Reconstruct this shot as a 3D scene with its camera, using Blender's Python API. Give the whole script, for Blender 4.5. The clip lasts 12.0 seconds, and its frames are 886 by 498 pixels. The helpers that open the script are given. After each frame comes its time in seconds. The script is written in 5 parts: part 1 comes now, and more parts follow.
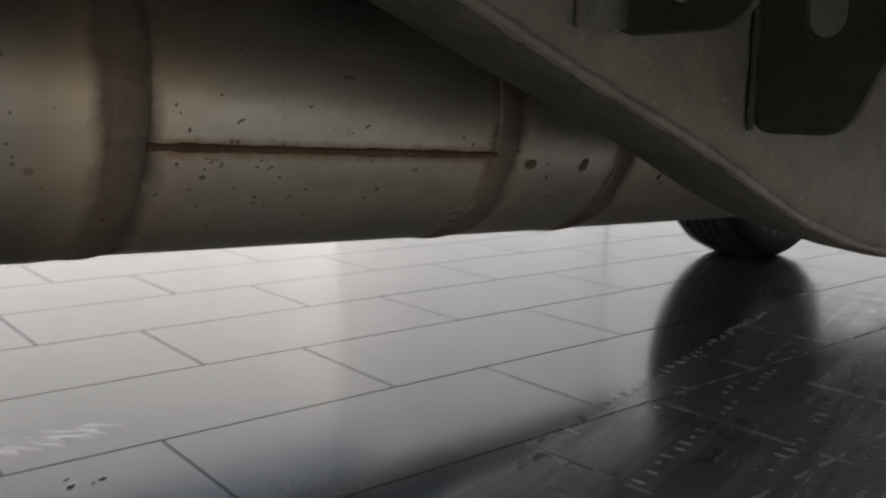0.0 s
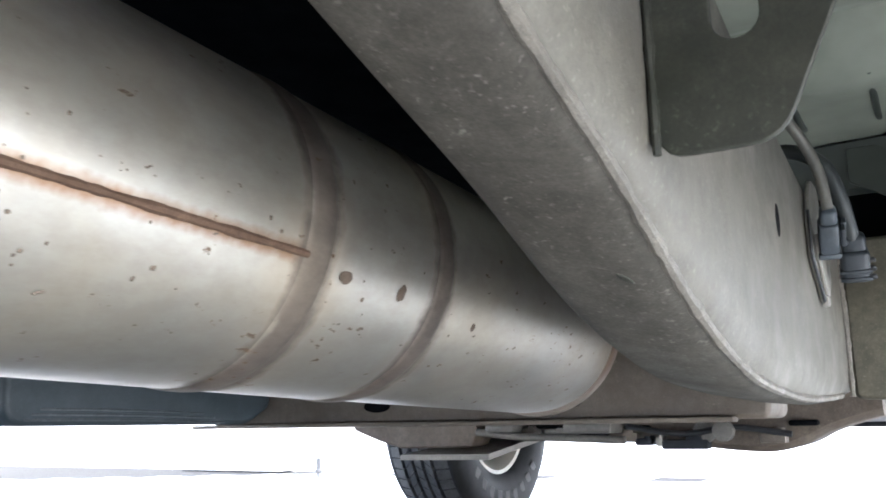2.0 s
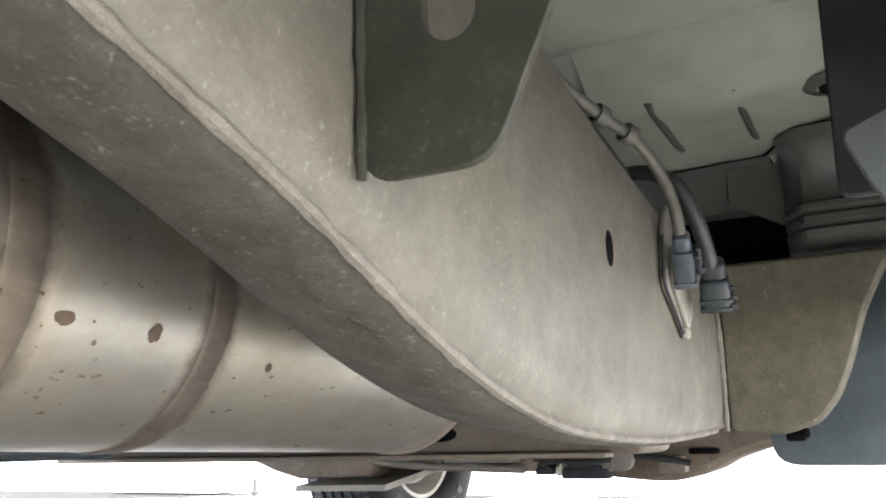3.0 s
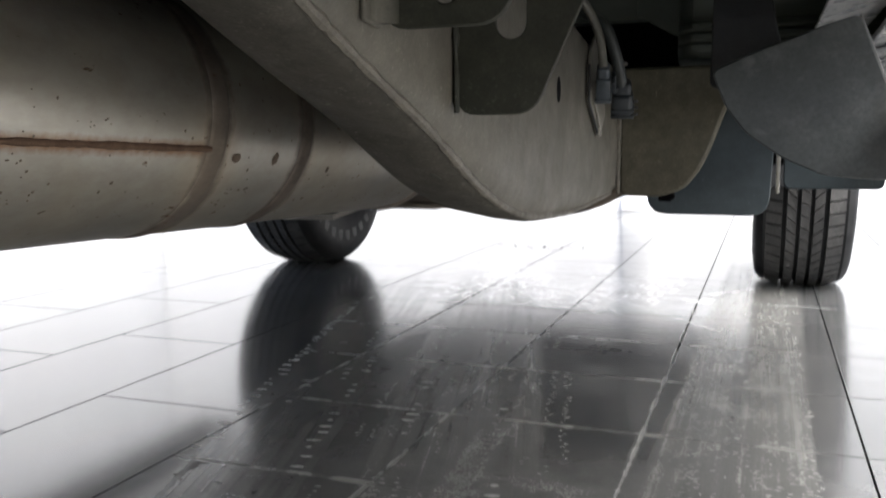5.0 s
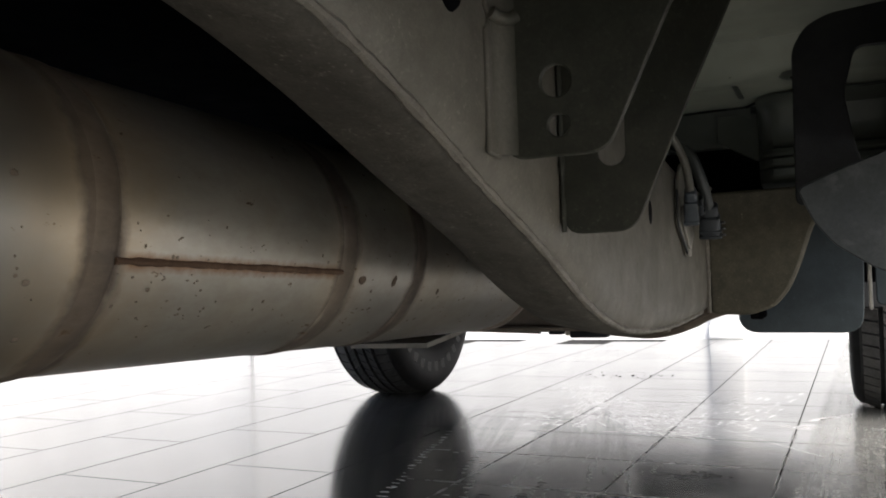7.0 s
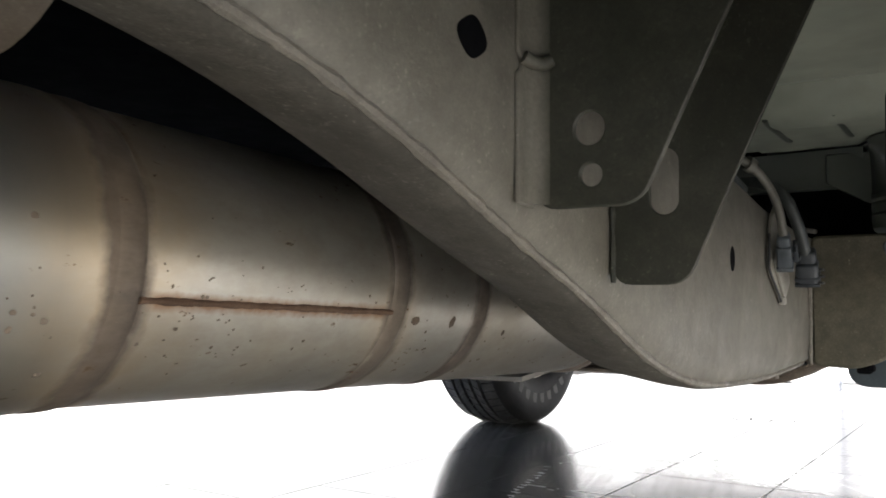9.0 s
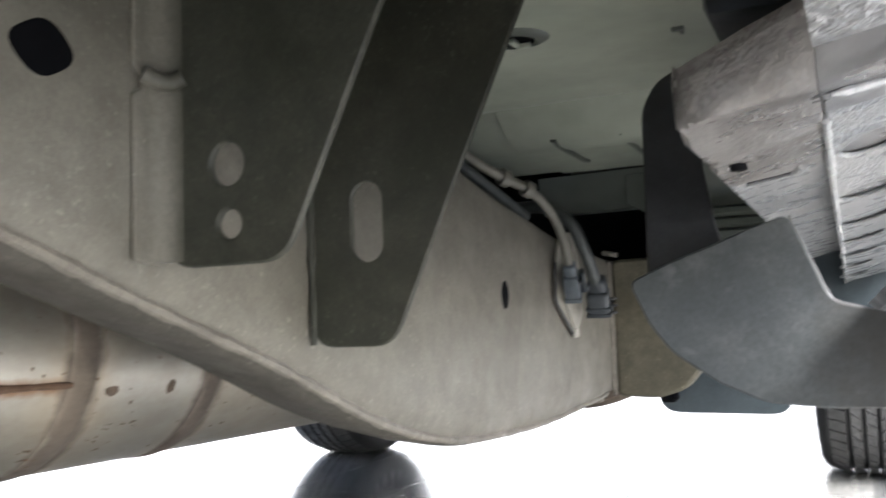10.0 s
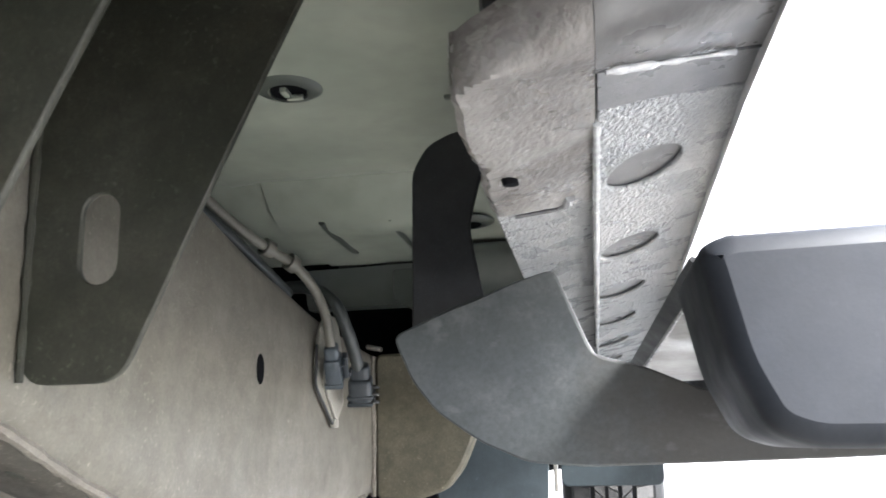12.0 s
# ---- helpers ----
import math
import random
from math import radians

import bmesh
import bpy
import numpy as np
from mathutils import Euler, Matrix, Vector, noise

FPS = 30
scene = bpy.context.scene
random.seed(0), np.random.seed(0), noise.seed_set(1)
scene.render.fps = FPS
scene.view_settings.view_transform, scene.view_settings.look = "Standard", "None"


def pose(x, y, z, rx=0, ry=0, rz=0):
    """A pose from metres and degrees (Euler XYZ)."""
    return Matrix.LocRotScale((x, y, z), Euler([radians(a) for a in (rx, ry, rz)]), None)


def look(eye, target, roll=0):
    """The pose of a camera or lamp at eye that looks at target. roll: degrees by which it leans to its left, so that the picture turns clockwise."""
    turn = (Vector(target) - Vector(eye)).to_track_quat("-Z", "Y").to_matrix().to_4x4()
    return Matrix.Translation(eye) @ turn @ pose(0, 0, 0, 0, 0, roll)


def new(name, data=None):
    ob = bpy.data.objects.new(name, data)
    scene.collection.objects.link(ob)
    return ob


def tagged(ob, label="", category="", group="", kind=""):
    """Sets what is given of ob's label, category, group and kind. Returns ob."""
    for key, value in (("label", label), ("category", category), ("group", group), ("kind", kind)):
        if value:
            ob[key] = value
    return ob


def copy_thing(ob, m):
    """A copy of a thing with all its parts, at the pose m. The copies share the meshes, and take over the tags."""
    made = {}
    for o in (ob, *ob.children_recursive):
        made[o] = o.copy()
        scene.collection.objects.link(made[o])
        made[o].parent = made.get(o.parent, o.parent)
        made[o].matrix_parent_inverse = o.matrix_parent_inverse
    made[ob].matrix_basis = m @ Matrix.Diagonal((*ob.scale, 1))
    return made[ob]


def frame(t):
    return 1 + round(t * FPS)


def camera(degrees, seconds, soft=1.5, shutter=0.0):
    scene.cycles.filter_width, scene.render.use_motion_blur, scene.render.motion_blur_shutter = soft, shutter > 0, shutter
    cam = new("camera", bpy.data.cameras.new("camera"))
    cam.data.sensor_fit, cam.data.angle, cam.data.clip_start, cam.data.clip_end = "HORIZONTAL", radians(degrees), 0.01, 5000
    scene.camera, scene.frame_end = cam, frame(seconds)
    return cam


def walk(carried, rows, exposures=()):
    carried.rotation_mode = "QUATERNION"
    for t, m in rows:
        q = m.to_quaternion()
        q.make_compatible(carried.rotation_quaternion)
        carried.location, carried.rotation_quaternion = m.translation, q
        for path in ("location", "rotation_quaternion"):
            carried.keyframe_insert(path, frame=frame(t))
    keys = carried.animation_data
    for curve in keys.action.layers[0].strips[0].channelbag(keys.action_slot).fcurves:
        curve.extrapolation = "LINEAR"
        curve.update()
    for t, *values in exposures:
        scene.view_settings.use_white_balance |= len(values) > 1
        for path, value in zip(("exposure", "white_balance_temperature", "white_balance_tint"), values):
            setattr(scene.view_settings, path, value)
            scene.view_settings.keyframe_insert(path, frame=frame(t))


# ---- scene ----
cam = camera(54.0, 12.0, soft=1.7, shutter=0.3)
PATH = [
    (0, (0.059, 0.121, 0.452), (-1.456, 1.39, 0.144), 1.3),
    (0.5, (-0.004, 0.114, 0.426), (-1.333, 1.609, 0.419), 1.1),
    (1, (-0.04, 0.141, 0.407), (-1.216, 1.733, 0.694), 0.6),
    (1.5, (-0.084, 0.152, 0.345), (-1.154, 1.804, 0.7), -0.5),
    (2, (-0.087, 0.182, 0.339), (-1.083, 1.872, 0.728), -1.0),
    (2.5, (-0.046, 0.253, 0.355), (-0.99, 1.97, 0.756), -1.4),
    (3, (-0.028, 0.285, 0.359), (-0.93, 2.019, 0.78), -1.4),
    (3.2, (-0.022, 0.289, 0.36), (-0.909, 2.03, 0.786), -1.3),
    (4.8, (-0.001, 0.023, 0.408), (-0.709, 1.892, 0.326), -0.4),
    (5, (-0.001, 0.001, 0.429), (-0.69, 1.862, 0.184), -0.4),
    (5.5, (0.012, -0.001, 0.455), (-0.687, 1.83, 0.052), -0.6),
    (6, (0.015, -0.018, 0.435), (-0.782, 1.769, 0.018), -1.4),
    (6.5, (0.009, -0.044, 0.439), (-0.815, 1.762, 0.199), -1.5),
    (7, (-0.001, -0.065, 0.417), (-0.857, 1.741, 0.485), -1.9),
    (7.5, (-0.005, -0.093, 0.418), (-0.879, 1.704, 0.508), -1.5),
    (7.7, (0.003, -0.102, 0.421), (-0.902, 1.678, 0.524), -1.4),
    (9.3, (0.053, 0.029, 0.432), (-1.085, 1.668, 0.571), -0.1),
    (9.5, (0.063, 0.07, 0.433), (-1.051, 1.722, 0.602), -1.7),
    (10, (0.089, 0.119, 0.46), (-0.762, 1.922, 0.617), -2.0),
    (10.5, (0.086, 0.136, 0.476), (-0.518, 2.031, 0.688), -1.9),
    (11, (0.075, 0.138, 0.46), (-0.373, 2.048, 0.848), -1.9),
    (11.5, (0.06, 0.149, 0.418), (-0.305, 2.069, 0.841), -1.7),
    (12, (0.077, 0.163, 0.414), (-0.251, 2.086, 0.855), -1.4),
]
EXPOSURES = [(0.0, 0.70, 6200, 8), (0.5, 1.15, 6200, 8), (1.0, 3.00, 6200, 8), (1.5, 4.40, 5600, 8), (2.0, 3.80, 5450, 8), (2.5, 3.80, 6000, 8), (3.0, 3.85, 6000, 8), (5.0, 1.95, 6000, 8), (5.5, 1.55, 6000, 8), (6.0, 1.52, 6100, 8), (6.5, 1.30, 6200, 8), (7.0, 1.55, 6200, 8), (7.5, 2.10, 6200, 8), (9.5, 2.88, 6100, 8), (10.0, 3.40, 5850, 8), (10.5, 3.75, 5750, 8), (11.0, 3.85, 5750, 8), (12.0, 3.70, 5800, 8)]
walk(cam, [(t, look(e, g, r)) for t, e, g, r in PATH], EXPOSURES)

# ---- world and light ----
SUN_EL, SUN_AZ = 50.0, 118.0
world = bpy.data.worlds.new("sky")
scene.world = world
world.use_nodes = True
wn = world.node_tree.nodes
sky = wn.new("ShaderNodeTexSky")
sky.sky_type, sky.sun_disc = "NISHITA", False
sky.sun_elevation, sky.sun_rotation = radians(SUN_EL), radians(SUN_AZ)
sky.air_density, sky.dust_density, sky.ozone_density = 1.0, 7.0, 0.6
wn["Background"].inputs[1].default_value = 0.15
world.node_tree.links.new(sky.outputs[0], wn["Background"].inputs[0])
sun = new("sun", bpy.data.lights.new("sun", "SUN"))
sun.data.energy, sun.data.angle, sun.data.color = 2.2, radians(40), (1.0, 0.975, 0.94)
sun_dir = Vector((math.sin(radians(SUN_AZ)) * math.cos(radians(SUN_EL)), math.cos(radians(SUN_AZ)) * math.cos(radians(SUN_EL)), math.sin(radians(SUN_EL))))
sun.matrix_world = look(sun_dir * 20, (0, 0, 0))


# ---- materials ----
class Mat:
    """A small builder for procedural node materials."""

    def __init__(self, name, rough=0.5, metal=0.0, spec=0.5):
        self.m = bpy.data.materials.new(name)
        self.m.use_nodes = True
        self.t = self.m.node_tree
        self.b = self.t.nodes["Principled BSDF"]
        self.b.inputs["Roughness"].default_value = rough
        self.b.inputs["Metallic"].default_value = metal
        self.b.inputs["Specular IOR Level"].default_value = spec

    def node(self, kind, **kw):
        n = self.t.nodes.new("ShaderNode" + kind)
        for k, v in kw.items():
            n.inputs[k.replace("_", " ")].default_value = v
        return n

    def link(self, a, b):
        self.t.links.new(a, b)

    def place(self):
        g = self.t.nodes.new("ShaderNodeNewGeometry")
        return g.outputs["Position"]

    def scaled(self, vec, s):
        n = self.t.nodes.new("ShaderNodeVectorMath")
        n.operation = "MULTIPLY"
        n.inputs[1].default_value = s
        self.link(vec, n.inputs[0])
        return n.outputs[0]

    def turned(self, vec, a, along, across):
        """The place turned by a degrees about z and stretched: noise drawn out along the new x."""
        c, q = math.cos(radians(a)), math.sin(radians(a))
        out = self.t.nodes.new("ShaderNodeCombineXYZ")
        for i, axis in enumerate(((c * along, q * along, 0), (-q * across, c * across, 0), (0, 0, across))):
            n = self.t.nodes.new("ShaderNodeVectorMath")
            n.operation = "DOT_PRODUCT"
            n.inputs[1].default_value = axis
            self.link(vec, n.inputs[0])
            self.link(n.outputs["Value"], out.inputs[i])
        return out.outputs[0]

    def noise(self, vec, scale, detail=4.0, rough=0.6):
        n = self.node("TexNoise", Scale=scale, Detail=detail, Roughness=rough)
        self.link(vec, n.inputs["Vector"])
        return n.outputs["Fac"]

    def ramp(self, fac, lo, hi, a=0.0, b=1.0):
        n = self.node("MapRange")
        self.link(fac, n.inputs[0])
        for i, v in enumerate((lo, hi, a, b)):
            n.inputs[i + 1].default_value = v
        return n.outputs[0]

    def math(self, op, a, b=0.0):
        n = self.t.nodes.new("ShaderNodeMath")
        n.operation = op
        for i, v in enumerate((a, b)):
            if isinstance(v, (int, float)):
                n.inputs[i].default_value = v
            else:
                self.link(v, n.inputs[i])
        return n.outputs[0]

    def mix(self, fac, a, b):
        n = self.t.nodes.new("ShaderNodeMix")
        n.data_type = "RGBA"
        for s, v in ((n.inputs[0], fac), (n.inputs[6], a), (n.inputs[7], b)):
            if isinstance(v, (int, float)):
                s.default_value = v
            elif isinstance(v, tuple):
                s.default_value = (*v, 1)
            else:
                self.link(v, s)
        return n.outputs[2]

    def colour(self, c):
        if isinstance(c, tuple):
            self.b.inputs["Base Color"].default_value = (*c, 1)
        else:
            self.link(c, self.b.inputs["Base Color"])

    def rough(self, r):
        self.link(r, self.b.inputs["Roughness"])

    def bump(self, h, strength, dist):
        n = self.node("Bump", Strength=strength, Distance=dist)
        self.link(h, n.inputs["Height"])
        self.link(n.outputs[0], self.b.inputs["Normal"])


def coated(name, base, dust, rough=0.55, scale=1.0, grain=0.25, metal=0.0, dist=0.0006, spec=0.4, speck=0.3, mottle=0.25):
    """Painted or coated metal or plastic: large stains, mottled grime, fine pale dust, slight relief."""
    m = Mat(name, rough, metal, spec)
    p = m.place()
    big = m.noise(p, 9 * scale, 6, 0.68)
    mid = m.noise(p, 60 * scale, 6, 0.72)
    fine = m.noise(p, 420 * scale, 3, 0.7)
    c = m.mix(m.ramp(big, 0.35, 0.68), base, dust)
    c = m.mix(m.ramp(mid, 0.34, 0.62, mottle, 0), c, tuple(v * 0.5 for v in base))
    c = m.mix(m.ramp(fine, 0.35, 0.65, mottle * 0.7, 0), c, tuple(v * 0.55 for v in base))
    pale = tuple(min(0.8, v * 1.9 + 0.03) for v in dust)
    # dust gathers in loose patches of fine specks, with a few larger ones
    patch = m.ramp(m.noise(p, 17 * scale, 4, 0.6), 0.42, 0.68, 0.15, 1)
    small = m.math("MULTIPLY", m.ramp(m.noise(p, 300 * scale, 2, 0.5), 0.6, 0.76, 0, speck), patch)
    c = m.mix(small, c, pale)
    c = m.mix(m.ramp(m.noise(p, 120 * scale, 2, 0.5), 0.735, 0.79, 0, speck * 0.9), c, pale)
    m.colour(c)
    m.rough(m.ramp(m.noise(p, 23 * scale, 4), 0.3, 0.75, rough - 0.12, rough + 0.15))
    m.bump(m.math("ADD", fine, m.math("MULTIPLY", mid, 1.5)), grain, dist)
    return m.m


# Darker copy of the frame paint: the underside's shade is put into the colour.
RAIL_SHADE = coated("rail_underside_shade", (0.067, 0.0615, 0.0505), (0.11, 0.102, 0.085), 0.7, spec=0.2, speck=0.7, grain=0.6, mottle=0.6)
FRAME_PAINT = coated("frame_paint", (0.121, 0.1125, 0.0915), (0.172, 0.161, 0.134), 0.6, spec=0.25, speck=0.38, grain=0.4, mottle=0.4)
BRACKET_PAINT = coated("bracket_paint", (0.0253, 0.027, 0.0184), (0.054, 0.0529, 0.0391), 0.6, 1.0, speck=0.35, mottle=0.6)
MOUNT_PAINT = coated("mount_paint", (0.076, 0.069, 0.046), (0.131, 0.119, 0.084), 0.65, 1.1, speck=0.5, mottle=0.6)


def bend_mat():
    """Rail grey fading into the bracket's dark paint: the bend's shading is put into colour."""
    m = Mat("bend_shading", 0.6, 0.0, 0.3)
    p = m.place()
    sep = m.node("SeparateXYZ")
    m.link(p, sep.inputs[0])
    # fade across x, edge broken up by noise
    worn = m.math("ADD", sep.outputs[0], m.math("MULTIPLY", m.math("SUBTRACT", m.noise(p, 45, 5, 0.7), 0.5), 0.008))
    c = m.mix(m.ramp(worn, -0.186, -0.175), (0.125, 0.117, 0.095), (0.036, 0.036, 0.026))
    m.colour(m.mix(m.ramp(m.noise(p, 400, 3, 0.7), 0.35, 0.65, 0.3, 0), c, (0.03, 0.029, 0.022)))
    m.bump(m.noise(p, 300, 3), 0.3, 0.0006)
    return m.m


BEND_SHADE = bend_mat()


def satin(name, base, worn, rough):
    """Smooth painted sheet: soft cloudy wear and a fine orange-peel relief, no specks."""
    m = Mat(name, rough, 0.0, 0.5)
    p = m.place()
    cloud = m.noise(p, 7, 3, 0.5)
    c = m.mix(m.ramp(cloud, 0.3, 0.7), base, worn)
    c = m.mix(m.ramp(m.noise(p, 34, 3, 0.5), 0.3, 0.6, 0.3, 0), c, tuple(v * 0.75 for v in base))
    m.colour(c)
    m.rough(m.ramp(m.noise(p, 16, 3, 0.5), 0.3, 0.7, rough - 0.06, rough + 0.08))
    m.bump(m.noise(p, 160, 2, 0.5), 0.12, 0.0005)
    return m.m


PAN_PAINT = satin("pan_paint", (0.195, 0.214, 0.174), (0.29, 0.305, 0.25), 0.42)
# Near-black, so that the depth above the muffler stays dark by colour alone.
TUNNEL = coated("tunnel_dark", (0.003, 0.0038, 0.0045), (0.005, 0.006, 0.007), 0.9, spec=0.05, speck=0.03)
# Darker copy of the pan paint: shade below the toe joint put into colour.
PAN_RIM_SHADE = satin("pan_rim_shade", (0.045, 0.052, 0.043), (0.075, 0.083, 0.07), 0.36)
# Near-black: also paints the shade inside openings and gaps.
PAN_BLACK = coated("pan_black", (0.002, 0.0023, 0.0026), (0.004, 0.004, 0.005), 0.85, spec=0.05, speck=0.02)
# Darker variant of the crossmember brown, with the front end's shade in its colour.
FRONT_PAINT = coated("front_paint", (0.095, 0.074, 0.054), (0.17, 0.137, 0.104), 0.6, 1.5, speck=0.4, mottle=0.6)
CROSS_PAINT = coated("cross_paint", (0.11, 0.09, 0.068), (0.16, 0.135, 0.108), 0.55, 1.3, mottle=0.4)
WELD = coated("weld_bead", (0.14, 0.126, 0.1022), (0.217, 0.1974, 0.1624), 0.5, 2.0, 0.7, dist=0.0015, mottle=0.5)
PLASTIC = coated("grey_plastic", (0.0338, 0.0432, 0.0466), (0.1053, 0.1174, 0.1229), 0.5, 0.7, 0.35, speck=0.3, mottle=0.6)
STEP_PLASTIC = coated("step_plastic", (0.014, 0.016, 0.02), (0.02, 0.022, 0.026), 0.55, 1.5, 0.12, dist=0.0003, spec=0.22, speck=0.05)
DUCT = coated("duct_plastic", (0.018, 0.02, 0.021), (0.04, 0.042, 0.044), 0.5, 1.0)
BLACK_PLASTIC = coated("black_plastic", (0.012, 0.013, 0.014), (0.03, 0.03, 0.032), 0.5, 2.0)
FLAP_PLASTIC = coated("flap_plastic", (0.0247, 0.0351, 0.0403), (0.0468, 0.0598, 0.0663), 0.5, 1.0)
CONNECTOR = coated("connector_plastic", (0.03, 0.038, 0.046), (0.075, 0.088, 0.1), 0.4, 2.0)
PLUG = coated("plug_plastic", (0.012, 0.016, 0.02), (0.032, 0.038, 0.044), 0.45, 2.0)
CABLE = coated("cable_sleeve", (0.1, 0.096, 0.078), (0.155, 0.148, 0.125), 0.5, 2.5, mottle=0.4)
CABLE_DARK = coated("cable_dark", (0.022, 0.026, 0.025), (0.045, 0.05, 0.047), 0.5, 3.0)
TAB_PAINT = coated("tab_paint", (0.2, 0.19, 0.16), (0.28, 0.265, 0.225), 0.45, 3.0)
TAB_METAL = coated("tab_metal", (0.24, 0.228, 0.197), (0.32, 0.305, 0.27), 0.4, 3.0)
ARM_METAL = coated("arm_metal", (0.15, 0.14, 0.122), (0.22, 0.205, 0.18), 0.45, 2.0, metal=0.3, mottle=0.5)
RUSTY = coated("rusty_washer", (0.22, 0.15, 0.08), (0.34, 0.29, 0.21), 0.6, 4.0)
WHITE_PAINT = coated("white_paint", (0.78, 0.78, 0.78), (0.8, 0.8, 0.8), 0.25, 0.4, 0.02)
WALL_WHITE = coated("wall_white", (0.80, 0.80, 0.80), (0.84, 0.84, 0.83), 0.8, 0.05, 0.05)
GLASS_DARK = coated("dark_glass", (0.01, 0.012, 0.014), (0.012, 0.014, 0.016), 0.08, 0.3, 0.0)
CONCRETE = coated("pale_concrete", (0.5, 0.5, 0.48), (0.58, 0.575, 0.55), 0.85, 0.2)
GROUT = coated("grout", (0.012, 0.012, 0.012), (0.022, 0.021, 0.02), 0.9, 3.0, spec=0.1, speck=0.05)
KERB = coated("kerb_grey", (0.55, 0.55, 0.55), (0.62, 0.62, 0.62), 0.8, 1.0)
RIM = coated("rim_paint", (0.5, 0.48, 0.42), (0.6, 0.57, 0.5), 0.4, 2.0)
DUST_PLATE = coated("dust_plate", (0.3, 0.29, 0.26), (0.38, 0.36, 0.33), 0.5, 2.0, metal=0.3)
LETTER = coated("tyre_lettering", (0.1, 0.1, 0.1), (0.14, 0.14, 0.14), 0.6, 4.0)


def rubber():
    m = Mat("tyre_rubber", 0.6, 0, 0.2)
    p = m.place()
    c = m.mix(m.ramp(m.noise(p, 14, 5), 0.4, 0.75), (0.008, 0.0084, 0.009), (0.02, 0.0204, 0.021))
    c = m.mix(m.ramp(m.noise(p, 190, 3), 0.66, 0.76, 0, 0.4), c, (0.1, 0.1, 0.1))
    m.colour(c)
    m.bump(m.noise(p, 260, 2), 0.3, 0.0006)
    return m.m


RUBBER = rubber()
# Lighter copy of the tyre rubber: the ribs' glint is put into the colour.
TREAD = coated("tread_rubber", (0.04, 0.04, 0.04), (0.085, 0.084, 0.081), 0.5, 2.0, spec=0.35, speck=0.4, mottle=0.5)


def muffler_skin(name, lo, hi, rough, dirt, heat=1.0, metal=0.95):
    """Stained stainless steel with heat tint by the joints, faint streaks and rust specks."""
    m = Mat(name, rough, metal, 0.5)
    p = m.place()
    sep = m.node("SeparateXYZ")
    m.link(p, sep.inputs[0])
    y, z = sep.outputs[1], sep.outputs[2]
    streak = m.noise(m.scaled(p, (9, 1.2, 9)), 2.0, 5, 0.6)
    c = m.mix(m.ramp(streak, 0.3, 0.75), lo, hi)
    stain = m.noise(p, 11, 5, 0.65)
    c = m.mix(m.ramp(stain, 0.36, 0.66, 0.08 * heat, 0.5 * heat), c, (0.38, 0.32, 0.225))
    grime = m.noise(m.scaled(p, (1, 0.5, 1)), 70, 5, 0.7)
    c = m.mix(m.ramp(grime, 0.38, 0.6, 0.28, 0), c, (0.24, 0.21, 0.165))
    low = m.ramp(m.math("ADD", z, m.math("MULTIPLY", m.math("SUBTRACT", stain, 0.5), 0.05)), 0.37, 0.4, 0.4, 0)
    c = m.mix(low, c, (0.26, 0.247, 0.22))
    c = m.mix(m.ramp(y, 0.235, 0.262, 0.8 * heat, 0), c, (0.17, 0.166, 0.15))
    # heat tint beside the rolled joints: straw, then brown close to the joint
    wob = m.math("ADD", y, m.math("MULTIPLY", m.math("SUBTRACT", m.noise(p, 30, 4), 0.5), 0.022))
    dull = None
    for at, reach, straw, band, brown in ((0.2735, 0.07, 0.5, 0.02, 0.9), (0.534, 0.04, 0.15, 0.019, 0.9), (0.669, 0.032, 0.15, 0.017, 0.9)):
        off = m.math("ABSOLUTE", m.math("SUBTRACT", wob, at))
        c = m.mix(m.math("MULTIPLY", m.ramp(off, 0.02, reach, straw * heat, 0), m.ramp(stain, 0.3, 0.6, 0.45, 1)), c, (0.43, 0.31, 0.17))
        burn = m.mix(m.ramp(grime, 0.35, 0.62), (0.055, 0.044, 0.038), (0.115, 0.088, 0.07))
        c = m.mix(m.math("MULTIPLY", m.ramp(off, band * 0.55, band, brown * heat, 0), m.ramp(stain, 0.3, 0.6, 1, 0.8)), c, burn)
        joints = m.ramp(off, band * 0.5, band, 0.25 * heat, 0)
        dull = joints if dull is None else m.math("ADD", dull, joints)
    # rust bled out beside the straight seam
    height = m.math("ADD", z, m.math("MULTIPLY", m.math("SUBTRACT", y, 0.4), 0.032))
    height = m.math("ADD", height, m.math("MULTIPLY", m.math("SUBTRACT", m.noise(p, 120, 3), 0.5), 0.006))
    bleed = m.ramp(m.math("ABSOLUTE", m.math("SUBTRACT", height, 0.4285)), 0.0018, 0.0065, 0.85 * heat, 0)
    bleed = m.math("MULTIPLY", bleed, m.ramp(m.math("ABSOLUTE", m.math("SUBTRACT", y, 0.405)), 0.108, 0.118, 1, 0))
    c = m.mix(bleed, c, (0.2, 0.105, 0.05))
    # small rust specks, thicker in loose clusters
    cluster = m.ramp(m.noise(p, 16, 3), 0.4, 0.66, 0.1, 0)
    speck = m.math("SUBTRACT", m.noise(m.scaled(p, (150, 80, 150)), 1.0, 3, 0.6), cluster)
    spots = m.ramp(speck, dirt, dirt + 0.05, 0, 0.85)
    c = m.mix(spots, c, (0.13, 0.08, 0.042))
    m.colour(c)
    m.rough(m.math("ADD", dull, m.math("ADD", m.ramp(stain, 0.3, 0.75, rough - 0.05, rough + 0.08), m.math("MULTIPLY", spots, 0.3))))
